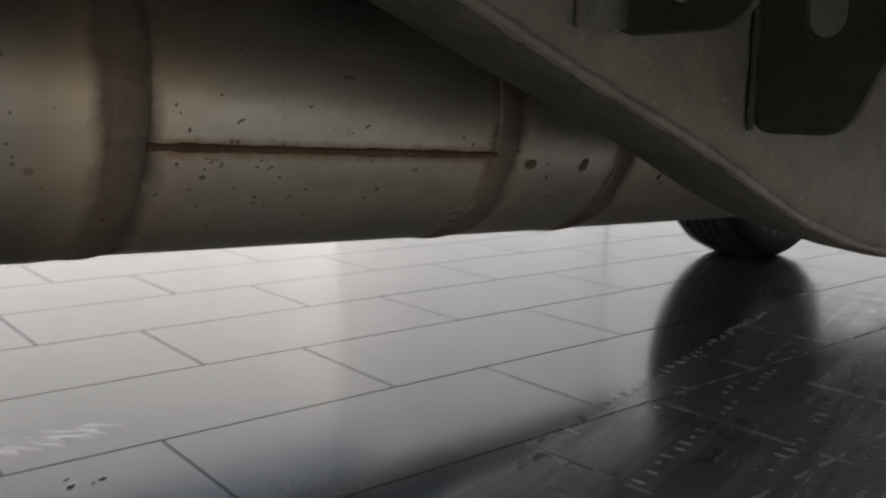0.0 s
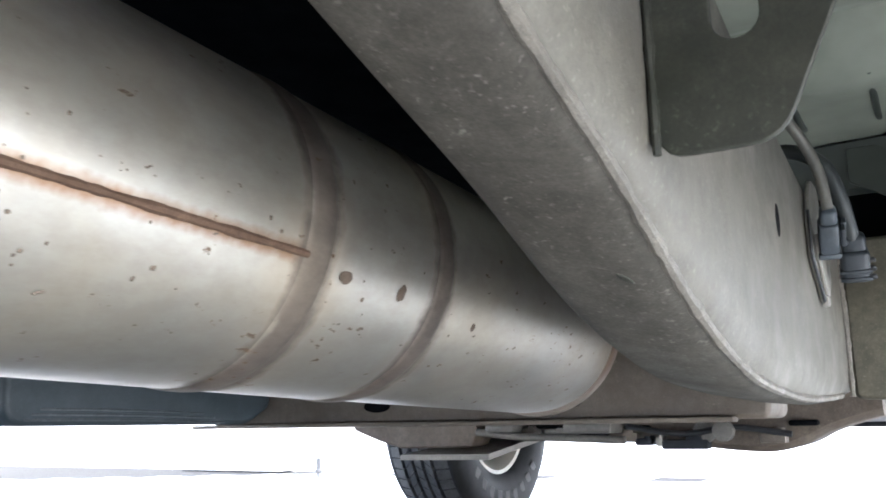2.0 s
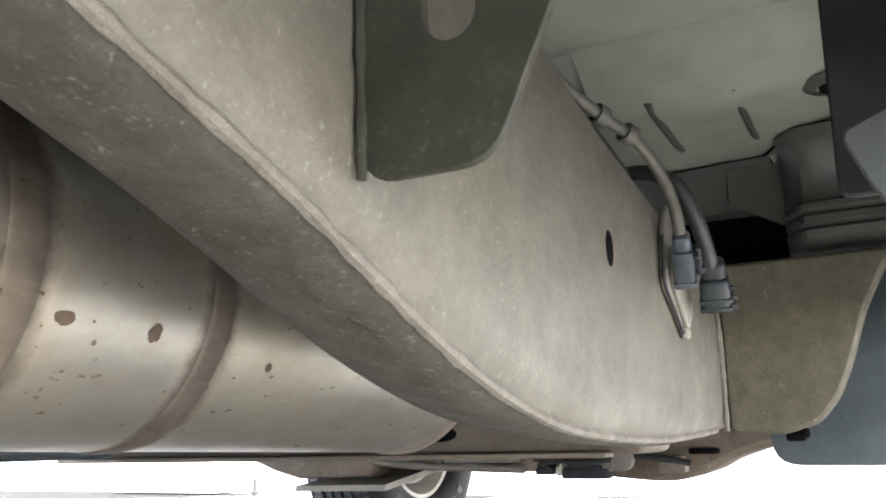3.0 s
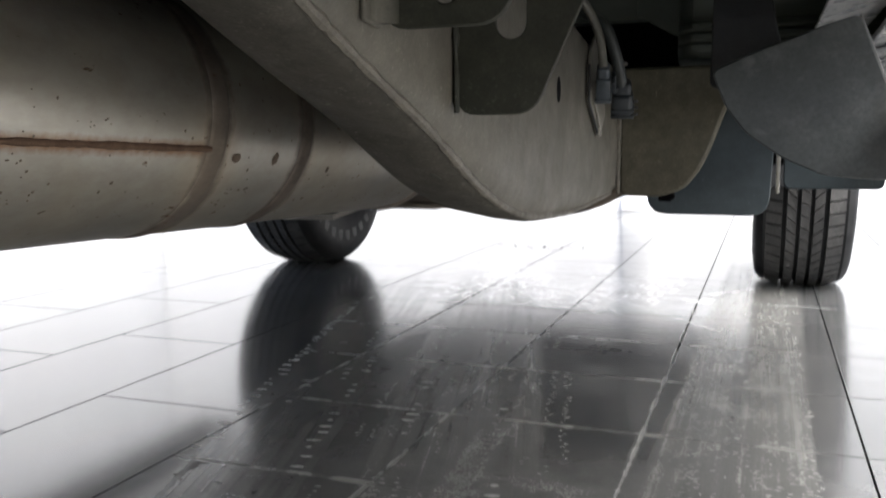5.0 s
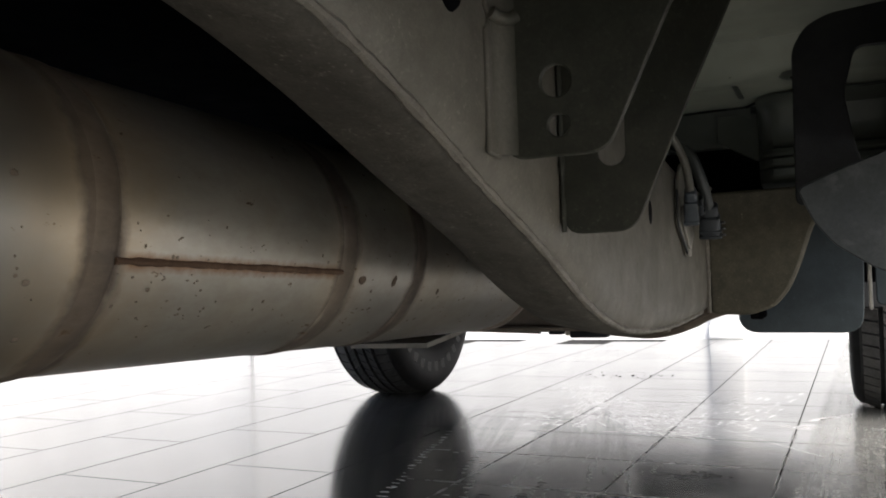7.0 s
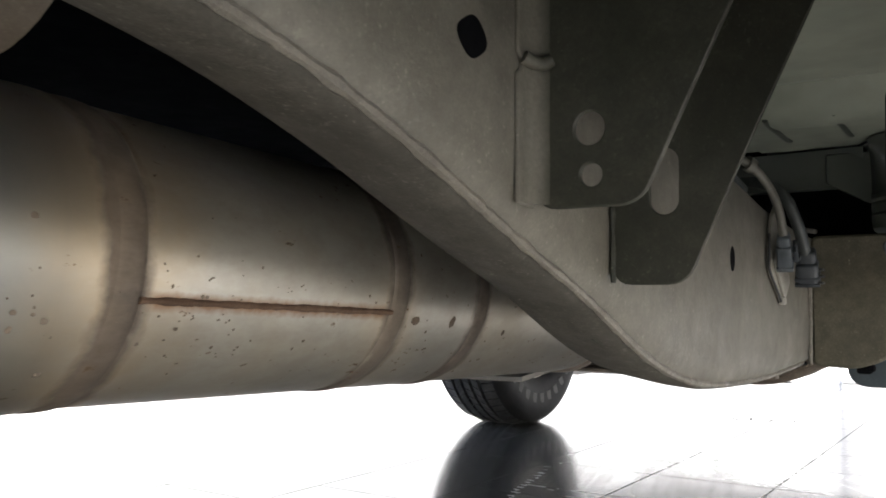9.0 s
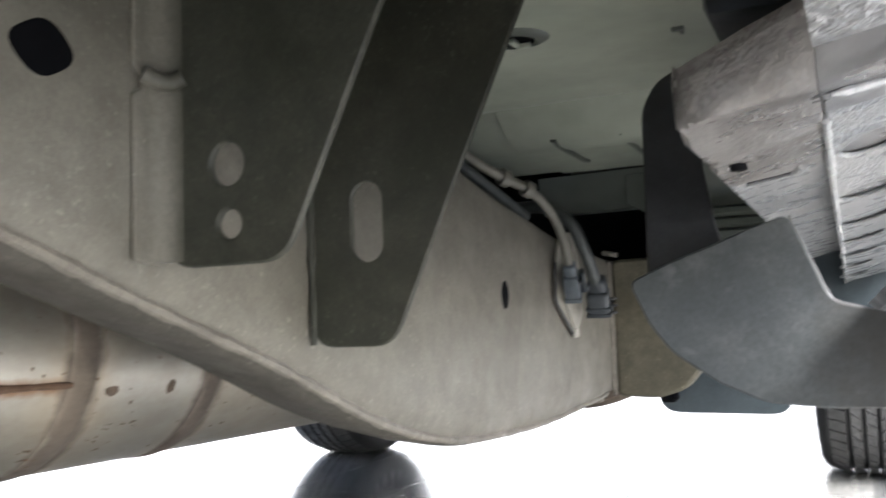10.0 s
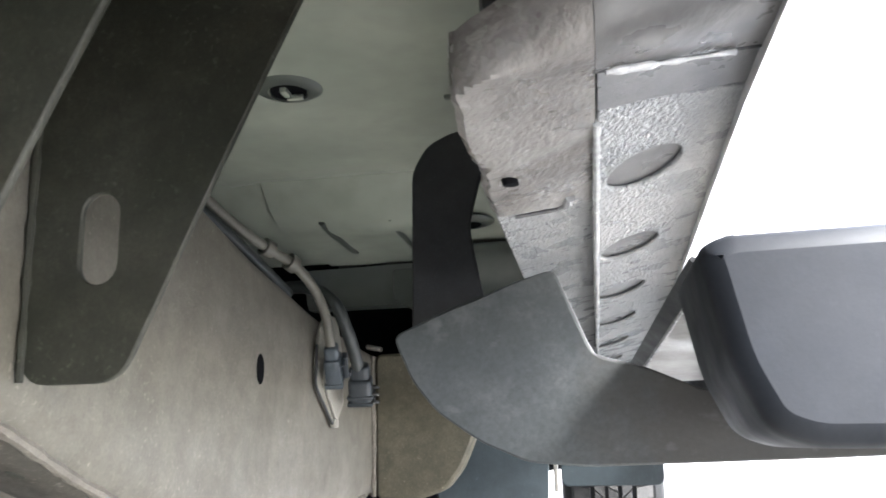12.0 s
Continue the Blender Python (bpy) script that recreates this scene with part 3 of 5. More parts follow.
part("bracket_plate", plate(far_plate, [capsule(-0.1515, 0.514, 0.0098, 0.0125)], 0.004, BRACKET_PAINT, Matrix.Translation((0, 0.533, 0)) @ ACROSS, 0.0008),
     BRACKET_PAINT, outrigger, "dark bracket plate with an upright slot")
flange = [(0.397, 0.4885), (0.418, 0.4865), (0.418, 0.655), (0.397, 0.655), (0.397, 0.574), (0.402, 0.571), (0.402, 0.565), (0.397, 0.562)]
part("weld_flange", plate(rounded(flange, 0.002), [], 0.003, FRAME_PAINT, Matrix.Translation((-0.189, 0, 0)) @ ALONG, 0.001), FRAME_PAINT, outrigger)
bend = [(-0.1873 + 0.013 * (1 - math.cos(k)), 0.4164 - 0.013 * (1 - math.sin(k))) for k in [math.pi / 2 * i / 8 for i in range(9)]]
loop = bend + [(-0.172, 0.4175), (-0.1875, 0.4175), (-0.1875, 0.404)]
part("bracket_bend", swept([[(x, y, z) for x, y in loop] for z in (0.4885, 0.54, 0.6, 0.655)]), BEND_SHADE, outrigger, "bend between plate and flange with its shading in the colour")
part("weld_lug", tube([(-0.186, 0.401, 0.571), (-0.183, 0.406, 0.5685), (-0.179, 0.411, 0.568), (-0.175, 0.4135, 0.5705)], 0.004, 10, 30), BEND_SHADE, outrigger, "small folded lug at the notch")
part("weld_flange", plate(rounded([(0.531, 0.452), (0.541, 0.453), (0.545, 0.655), (0.531, 0.655)], 0.003), [], 0.004, BRACKET_PAINT, Matrix.Translation((-0.1882, 0, 0)) @ ALONG, 0.001), BRACKET_PAINT, outrigger)
part("weld_seam", tube([(-0.187, 0.5305, 0.447), (-0.1875, 0.5305, 0.5), (-0.1875, 0.5305, 0.56), (-0.1875, 0.5305, 0.64)], 0.0022, 8, 60, 0.5), BRACKET_PAINT, outrigger)
washer = lathe([(0.0, 0.008), (0.001, 0.026), (0.006, 0.03), (0.0, 0.033), (0.0, 0.038), (0.003, 0.041), (0.008, 0.042), (0.011, 0.04)], 48, "z")
bmesh.ops.translate(washer, verts=washer.verts, vec=(-0.072, 0.474, 0.65))
mount = part("body_mount", washer, RUSTY, outrigger, "rusty steel body-mount cup")
nut = lathe([(-0.014, 0.006), (-0.013, 0.009), (-0.01, 0.0105), (-0.004, 0.0125), (0.004, 0.0125)], 20, "z")
bmesh.ops.translate(nut, verts=nut.verts, vec=(-0.072, 0.474, 0.652))
part("nut", nut, RUSTY, mount)

# ---- front mount plate at the rail's bend ----
mp = rounded([(-0.188, 0.3545), (-0.136, 0.3525), (-0.104, 0.363), (-0.084, 0.387), (-0.07, 0.418), (-0.052, 0.47), (-0.03, 0.512), (-0.012, 0.527), (-0.188, 0.525)], 0.01)
front_mount = part("front_mount", plate(mp, [], 0.036, MOUNT_PAINT, Matrix.Translation((0, 1.218, 0)) @ ACROSS, 0.004), MOUNT_PAINT, car, "brown dusty box bracket at the end of the side member")
part("weld_seam", tube([(-0.1885, 1.194, 0.357), (-0.1885, 1.195, 0.42), (-0.189, 1.194, 0.47), (-0.189, 1.195, 0.522)], 0.003, 8, 60, 0.5), WELD, front_mount)
part("lower_clip", joined(box((0.018, 0.016, 0.012), (-0.128, 1.22, 0.352), 0.003), box((0.01, 0.012, 0.01), (-0.12, 1.216, 0.354), 0.003)), PAN_BLACK, front_mount, "small black clip under the bracket")

# ---- wiring on the rail ----
AT_TAB = Matrix.Translation((-0.187, 0, 0)) @ ALONG
harness = part("wire_clip", plate(rounded([(0.967, 0.503), (0.966, 0.472), (1.021, 0.437), (1.05, 0.456), (1.052, 0.51), (1.034, 0.546), (1.0, 0.546), (0.978, 0.53)], 0.006), [], 0.004, TAB_PAINT, AT_TAB, 0.0008), TAB_PAINT, car, "painted tab holding wire connectors")
# black line drawn for the shadow gap beside the tab
part("tab_rim", tube([(-0.186, 0.968, 0.512), (-0.1855, 0.9655, 0.49), (-0.1855, 0.966, 0.472), (-0.1855, 0.992, 0.4545), (-0.1855, 1.021, 0.436)], 0.0015, 6, 40), BLACK_PLASTIC, harness)
part("tab_edge", plate(rounded([(0.984, 0.494), (0.982, 0.476), (1.016, 0.4435), (1.026, 0.4425), (1.046, 0.459), (1.04, 0.48)], 0.003), [], 0.003, TAB_METAL, Matrix.Translation((0.004, 0, 0)) @ AT_TAB, 0.0006), TAB_METAL, harness, "bright bare metal edge")
part("tab_foot", box((0.006, 0.014, 0.009), (-0.185, 1.024, 0.4385), 0.002), TAB_METAL, harness)


def along_axis(bm, low, high):
    """Stands a mesh built up local z between two places."""
    up = Vector(high) - Vector(low)
    bmesh.ops.transform(bm, matrix=Matrix.Translation((Vector(low) + Vector(high)) / 2) @ up.to_track_quat("Z", "Y").to_matrix().to_4x4(), verts=bm.verts)
    return bm


shell = joined(box((0.016, 0.02, 0.034), (0, 0, -0.004), 0.003), box((0.0185, 0.0225, 0.006), (0, 0, -0.018), 0.002), box((0.014, 0.015, 0.016), (0, 0, 0.018), 0.004, 3))
connector = part("connector", along_axis(shell, (-0.176, 0.998, 0.472), (-0.169, 0.958, 0.511)), CONNECTOR, harness, "grey plastic wire connector")
lock = joined(box((0.005, 0.009, 0.026), (0.0115, 0.003, -0.002), 0.0015), box((0.007, 0.006, 0.006), (0.0125, 0.003, -0.012), 0.0015), box((0.004, 0.02, 0.003), (0.0105, 0, 0.008), 0.001))
part("locking_tab", along_axis(lock, (-0.176, 0.998, 0.472), (-0.169, 0.958, 0.511)), PLUG, connector)
body = joined(box((0.024, 0.024, 0.03), (0, 0, 0), 0.005, 3), box((0.0265, 0.0265, 0.004), (0, 0, -0.004), 0.0015), box((0.0265, 0.0265, 0.004), (0, 0, -0.011), 0.0015), box((0.02, 0.02, 0.018), (0, 0, 0.02), 0.005, 3))
plug = part("plug", along_axis(body, (-0.16, 1.037, 0.454), (-0.158, 1.022, 0.487)), PLUG, harness, "dark ribbed wire plug")
for k in range(3):
    part("rib", box((0.006, 0.018, 0.0028), (-0.1455, 1.034, 0.459 + 0.0075 * k), 0.001, 1), BLACK_PLASTIC, plug)
part("cable", tube([(-0.235, 0.76, 0.628), (-0.218, 0.84, 0.602), (-0.204, 0.886, 0.589), (-0.191, 0.914, 0.58), (-0.18, 0.938, 0.562), (-0.172, 0.951, 0.537), (-0.169, 0.958, 0.508)], 0.0048, 12, 60), CABLE, harness, "pale grey sleeved cable")
part("cable", tube([(-0.24, 1.0, 0.575), (-0.2, 0.985, 0.571), (-0.173, 0.98, 0.554), (-0.163, 0.99, 0.529), (-0.159, 1.006, 0.505), (-0.158, 1.022, 0.483)], 0.0066, 12, 60), CABLE_DARK, harness, "dark corrugated cable")
for k, (at, high) in enumerate((((-0.195, 0.906, 0.5835), (-0.189, 0.917, 0.5785)), ((-0.208, 0.878, 0.5915), (-0.202, 0.889, 0.588)))):
    band = lathe([(-0.005, 0.0062), (-0.0045, 0.0082), (0.0045, 0.0082), (0.005, 0.0062)], 16, "z", True)
    part("cable_tie", along_axis(band, at, high), CABLE, harness, "pale band round the cable")
part("cable_guard", tube([(-0.24, 0.74, 0.622), (-0.222, 0.81, 0.596), (-0.21, 0.87, 0.575), (-0.206, 0.94, 0.558)], 0.0055, 10, 40), CABLE_DARK, harness, "grey sleeve lying along the top edge")
part("foil_clip", box((0.02, 0.01, 0.006), (-0.19, 1.206, 0.533), 0.002, 2, Matrix.Rotation(radians(12), 4, "Y")), ARM_METAL, harness, "small shiny clip on top of the bracket")

# ---- muffler ----
TILT = Matrix.Translation((-0.457, 0.4, 0.457)) @ Matrix.Rotation(math.atan(-0.032), 4, "X") @ Matrix.Rotation(math.atan(0.03), 4, "Z") @ Matrix.Translation((0, -0.4, 0))
R = 0.094


def on_can(bm):
    bmesh.ops.transform(bm, matrix=TILT, verts=bm.verts)
    return bm


CAN = [(-0.02, 0.03), (0.0, 0.034), (0.02, 0.05), (0.045, 0.07), (0.08, 0.082), (0.13, 0.09), (0.2, 0.0945), (0.245, 0.096), (0.29, R), (0.5, R), (0.53, R), (0.66, R), (0.69, 0.0935), (1.0, 0.092), (1.03, 0.09),
       (1.045, 0.086), (1.06, 0.075), (1.1, 0.04), (1.2, 0.03)]
can = lathe(CAN, 128)
muffler = part("muffler", on_can(can), MUFFLER, car, "stained bare-steel exhaust muffler with rusty seams")
for y, wdt, h in ((0.272, 0.0135, 0.0016), (0.533, 0.013, 0.0013), (0.668, 0.0115, 0.0012)):
    prof = [(y - wdt, R - 0.002), (y - wdt * 0.8, R + h * 0.35), (y - wdt * 0.5, R + h * 0.85), (y - wdt * 0.15, R + h), (y + wdt * 0.2, R + h), (y + wdt * 0.5, R + h * 0.8), (y + wdt * 0.8, R + h * 0.3), (y + wdt, R - 0.002)]
    part("rolled_joint", on_can(lathe(prof, 128)), MUFFLER, muffler, "brownish rolled joint round the can")
part("end_lip", on_can(lathe([(1.028, 0.088), (1.03, 0.0935), (1.036, 0.0945), (1.042, 0.092), (1.046, 0.084)], 96)), MUFFLER_RING, muffler)
ang = math.atan2(0.4277 - 0.457, 0.094)
seam = [(math.cos(ang) * (R + 0.0003), y, math.sin(ang) * (R + 0.0003)) for y in (0.282, 0.34, 0.4, 0.46, 0.524)]
part("seam_weld", on_can(tube(seam, 0.0023, 8, 160, 0.3)), SEAM, muffler, "rusty straight seam weld")
rnd = random.Random(4)


def can_spot(y, a, ry, rz):
    """A blot of rust lying on the can's skin."""
    bm = bmesh.new()
    n = 14
    ring = []
    for i in range(n):
        k = 2 * math.pi * i / n
        w = 1 + 0.35 * (rnd.random() - 0.5)
        yy, aa = y + ry * w * math.cos(k), a + rz * w * math.sin(k) / R
        skin = float(np.interp(yy, *zip(*CAN))) + 0.0004
        ring.append(bm.verts.new((math.cos(aa) * skin, yy, math.sin(aa) * skin)))
    skin = float(np.interp(y, *zip(*CAN))) + 0.0011
    mid = bm.verts.new((math.cos(a) * skin, y, math.sin(a) * skin))
    for i in range(n):
        bm.faces.new((ring[i], ring[(i + 1) % n], mid))
    return on_can(bm)


for y, z, ry, rz in ((0.562, 0.418, 0.006, 0.0042), (0.62, 0.416, 0.0042, 0.0052), (0.724, 0.404, 0.003, 0.003)):
    part("rust_spot", can_spot(y, math.asin((z - 0.457 + 0.032 * (y - 0.4)) / R), ry, rz), SPOT, muffler)
specks = []
for _ in range(45):
    a = rnd.gauss(-0.5, 0.3)
    s = rnd.choice((0.0003, 0.0004, 0.0006, 0.0009))
    y = rnd.uniform(0.14, 0.95)
    for k in range(rnd.choice((1, 1, 2, 3))):
        specks.append(can_spot(y + k * s * 2.2, a + k * s * 14, s * rnd.uniform(1, 3), s))
# more of them on the domed end, beside the first joint and under the seam
for n, y0, y1, a0, big in ((26, 0.14, 0.255, -0.35, 0.0017), (22, 0.29, 0.36, -0.25, 0.0011), (26, 0.3, 0.52, -0.5, 0.0011), (10, 0.55, 0.65, -0.4, 0.0012)):
    for _ in range(n):
        size = big * rnd.choice((0.35, 0.5, 0.7, 1.0))
        specks.append(can_spot(rnd.uniform(y0, y1), rnd.gauss(a0, 0.28), size * rnd.uniform(0.8, 1.5), size * rnd.uniform(0.8, 1.4)))
tagged(part("rust_specks", joined(*specks), SPECK, muffler, "small dark rust specks"), kind="stuff")
post = lathe([(0, 0.017), (0.02, 0.016), (0.022, 0.013), (0.034, 0.013), (0.036, 0.016), (0.05, 0.016), (0.052, 0.009), (0.09, 0.009)], 24, "z")
bmesh.ops.transform(post, matrix=Matrix.Translation((-0.44, 0.2, 0.54)), verts=post.verts)
part("sensor_boss", post, CROSS_PAINT, muffler, "round steel boss on top of the can")

# ---- crossmembers and front end ----
hoop = lathe([(-0.012, 0.075), (-0.01, 0.105), (0.012, 0.108), (0.014, 0.078)], 48, "y", True)
bmesh.ops.transform(hoop, matrix=Matrix.Translation((-0.42, 0.21, 0.668)), verts=hoop.verts)
part("hanger_cup", hoop, CROSS_PAINT, car, "pale brown round hanger cup above the muffler")
beam_line = rounded([(-1.118, 0.336), (-0.273, 0.336), (-0.273, 0.46), (-1.118, 0.46)], 0.012)
beam = part("crossmember", plate(beam_line, [], 0.11, CROSS_PAINT, Matrix.Translation((0, 1.257, 0)) @ ACROSS, 0.006), CROSS_PAINT, car, "brownish pressed-steel crossmember")
AT_BEAM = Matrix.Translation((0, 1.2015, 0)) @ ACROSS
for hx in (-0.515, -0.8):
    shade_patch(oval(hx, 0.361, 0.022, 0.0085), AT_BEAM, beam)
part("lower_lip", box((0.83, 0.03, 0.006), (-0.725, 1.195, 0.336), 0.002), CROSS_PAINT, beam)

low = [(-1.2, 0.335), (-1.09, 0.314), (-1.0, 0.312), (-0.9, 0.316), (-0.75, 0.32), (-0.66, 0.314), (-0.58, 0.302), (-0.5, 0.29), (-0.45, 0.283), (-0.377, 0.279), (-0.32, 0.293), (-0.284, 0.311), (-0.24, 0.326), (-0.2, 0.336)]
secs = []
for px, pz in [(v.x, v.z) for v in smooth_path([(a, 0, b) for a, b in low], 60)]:
    secs.append([(px, 1.71, pz + 0.012), (px, 1.722, pz + 0.002), (px, 1.76, pz), (px, 1.86, pz), (px, 1.9, pz + 0.004), (px, 1.905, pz + 0.1), (px, 1.71, pz + 0.1)])
front_beam = part("front_crossmember", swept(secs), FRONT_PAINT, car, "brown curved front crossmember")
for bx, by, bz in ((-0.949, 1.695, 0.322), (-0.47, 1.695, 0.315)):
    bolt = lathe([(-0.02, 0.012), (-0.018, 0.018), (-0.006, 0.019), (-0.004, 0.011), (0.01, 0.011), (0.03, 0.01)], 20)
    bmesh.ops.translate(bolt, verts=bolt.verts, vec=(bx, by, bz))
    part("bolt", bolt, ARM_METAL, front_beam, "bare metal bolt and bush")
part("gearbox_pan", joined(box((0.3, 0.4, 0.05), (-0.69, 2.05, 0.322), 0.02), box((0.09, 0.1, 0.02), (-0.655, 1.67, 0.324), 0.006), box((0.06, 0.1, 0.02), (-0.83, 1.68, 0.326), 0.008)), ARM_METAL, car, "grey cast gearbox underside")
cup = rounded([(-1.165, 0.337), (-1.158, 0.324), (-1.1, 0.303), (-1.042, 0.288), (-0.888, 0.291), (-0.878, 0.318), (-0.878, 0.337)], 0.006)
part("spring_cup", plate(cup, [], 0.07, FRONT_PAINT, Matrix.Translation((0, 1.668, 0)) @ ACROSS, 0.004), FRONT_PAINT, front_beam, "brown pressed cup at the crossmember's end")
for cx, cz, sx, sz, mt in ((-0.735, 0.317, 0.045, 0.008, TAB_METAL), (-0.79, 0.318, 0.03, 0.012, CROSS_PAINT), (-0.659, 0.3135, 0.06, 0.013, STEP_PLASTIC), (-0.61, 0.306, 0.055, 0.016, CROSS_PAINT), (-0.572, 0.2985, 0.03, 0.012, STEP_PLASTIC),
                           (-0.545, 0.2985, 0.012, 0.016, TAB_METAL), (-0.502, 0.294, 0.078, 0.016, STEP_PLASTIC), (-0.36, 0.305, 0.04, 0.018, CROSS_PAINT)):
    part("hanger_bracket", joined(box((sx, 0.03, sz), (cx, 1.685, cz), 0.003), box((sx * 0.35, 0.035, sz * 1.3), (cx + sx * 0.2, 1.688, cz + sz * 0.2), 0.002)), mt, front_beam, "small bent bracket under the crossmember")
part("brake_hose", tube([(-0.6, 1.67, 0.325), (-0.5, 1.66, 0.312), (-0.42, 1.665, 0.322), (-0.33, 1.67, 0.31)], 0.005, 8, 30), BLACK_PLASTIC, front_beam, "thin black hose")
rod_end = lathe([(-0.012, 0.007), (-0.01, 0.0165), (0.008, 0.0165), (0.01, 0.007)], 24)
bmesh.ops.translate(rod_end, verts=rod_end.verts, vec=(-0.432, 1.655, 0.316))
part("bush", rod_end, ARM_METAL, front_beam, "round worn steel bush")
part("link_rod", tube([(-0.88, 1.64, 0.318), (-0.8, 1.645, 0.31), (-0.7, 1.65, 0.306), (-0.6, 1.66, 0.302)], 0.007, 10, 30), ARM_METAL, front_beam, "worn steel link rod")
# solid black boxes painted as the shade of openings
for gx, gz, gw in ((-0.62, 0.322, 0.1), (-0.76, 0.327, 0.07), (-0.315, 0.327, 0.045)):
    part("dark_gap", box((gw, 0.03, 0.009), (gx, 1.7, gz), 0.004), PAN_BLACK, front_beam, "near-black box standing for a shaded opening in the crossmember")
arm = bmesh.new()
pts = [(-1.025, 1.6, 0.268), (-0.835, 1.6, 0.27), (-0.776, 1.72, 0.303), (-0.8, 1.85, 0.315), (-0.865, 1.8, 0.308), (-1.0, 1.67, 0.278)]
vs = [arm.verts.new(p) for p in pts]
f = arm.faces.new(vs)
ext = bmesh.ops.extrude_face_region(arm, geom=[f])
bmesh.ops.translate(arm, verts=[v for v in ext["geom"] if isinstance(v, bmesh.types.BMVert)], vec=(0, 0, 0.01))
part("brace_plate", arm, ARM_METAL, car, "bare silver brace plate")

# ---- wheels ----
TYRE_R, TYRE_W = 0.385, 0.262


def build_wheel():
    wheel = new("wheel")
    w, r = TYRE_W / 2, TYRE_R
    side = [(0.205, 0.72), (0.225, 0.86), (0.27, 0.97), (0.31, 1.0), (0.345, 0.965), (0.36, 0.9), (r - 0.014, 0.8)]
    prof = [(-w * f, rr) for rr, f in side] + [(w * f, rr) for rr, f in reversed(side)]
    tyre = part("tyre", lathe(prof, 96, "x", True), RUBBER, wheel, "black worn road tyre")
    # tread blocks: notched shoulders, two ribs with slanting cuts, a middle rib
    verts, faces = [], []
    ribs = [(-0.109, -0.057, 0.12, 64, 0.84), (-0.047, -0.021, 0.6, 64, 0.88), (-0.0125, 0.0125, 0.35, 64, 0.9), (0.021, 0.047, -0.6, 64, 0.88), (0.057, 0.109, -0.12, 64, 0.84)]
    for k, (a, b, lean, n, full) in enumerate(ribs):
        slant = lean * (2 * math.pi / n)
        for i in range(n):
            t0 = 2 * math.pi * (i + (0.0, 0.5, 0.2, 0.5, 0.0)[k]) / n
            t1 = t0 + 2 * math.pi / n * full
            base = len(verts)
            for rr, inset in ((r - 0.016, 0.0), (r - 0.001, 0.0012)):
                for x, s in ((a + inset, -1), (b - inset, 1)):
                    drop = 0.016 if (k == 0 and s < 0) or (k == 4 and s > 0) else 0.0
                    for t in (t0, t1):
                        q = t + slant * (0.5 if s > 0 else -0.5)
                        verts.append((x, (rr - drop) * math.cos(q), (rr - drop) * math.sin(q)))
            faces += [tuple(base + j for j in f) for f in ((4, 5, 7, 6), (0, 1, 5, 4), (2, 6, 7, 3), (0, 4, 6, 2), (1, 3, 7, 5))]
    me = bpy.data.meshes.new("tread")
    me.from_pydata(verts, [], faces)
    me.materials.append(TREAD)
    tagged(part("tread", me, TREAD, tyre, "ribbed tread blocks with slanting sipes"), kind="stuff")
    rim = lathe([(-0.1, 0.2), (-0.102, 0.212), (-0.096, 0.214), (-0.09, 0.2), (-0.06, 0.19), (0.05, 0.185), (0.09, 0.2), (0.096, 0.214), (0.102, 0.212), (0.1, 0.2), (0.085, 0.19), (0.05, 0.175), (0.045, 0.05), (0.03, 0.05),
                 (0.03, 0.172), (-0.06, 0.18)], 64, "x", True)
    part("rim", rim, RIM, wheel, "pale steel rim")
    part("dust_shield", lathe([(-0.075, 0.04), (-0.07, 0.15), (-0.066, 0.165), (-0.05, 0.168), (-0.045, 0.04)], 48, "x"), DUST_PLATE, wheel, "grey brake dust shield")
    # plain bars where moulded lettering stands on the inner sidewall
    for i in range(9):
        a = radians(-90 + (i - 4) * 11.5)
        bar = box((0.003, 0.024, 0.034), (0, 0, 0), 0.001, 1)
        bmesh.ops.transform(bar, matrix=Matrix.Rotation(a, 4, "X") @ Matrix.Translation((-0.1295, 0.283, 0)) @ Matrix.Rotation(radians(12), 4, "Y") @ Matrix.Rotation(radians(90), 4, "X"), verts=bar.verts)
        part("moulded_mark", bar, LETTER, tyre)
    # the tyre stands on a flat patch
    for ob in (tyre, *tyre.children):
        for v in ob.data.vertices:
            v.co.z = max(v.co.z, -STAND + 0.0004)
    return wheel


STAND = TYRE_R - 0.009
wheel = build_wheel()
wheel.parent = car
wheel.matrix_basis = pose(0.103, 2.84, STAND)
turned = {"near rear": pose(0.103, -0.75, STAND), "far front": pose(-1.555, 2.845, STAND, 0, 0, 180), "far rear": pose(-1.528, -0.75, STAND, 0, 0, 180)}
for m in turned.values():
    copy_thing(wheel, m)

# ---- liners in the front wheel arches: unseen, added to darken the floor's reflection ----
def arch_liner(x0, x1, label):
    secs = []
    for i in range(33):
        a = radians(188 - 196 * i / 32)
        c, q = math.cos(a), math.sin(a)
        secs.append([(x, 2.81 + r * c, STAND + r * q) for x, r in ((x0, 0.455), (x1, 0.455), (x1, 0.461), (x0, 0.461))])
    return part("arch_liner", swept(secs), BLACK_PLASTIC, car, label)


arch_liner(2 * MID - 0.19, 2 * MID + 0.15, "unseen black liner added to darken the far front arch's reflection")
arch_liner(0.0, 0.19, "unseen black liner added to darken the front arch's reflection")

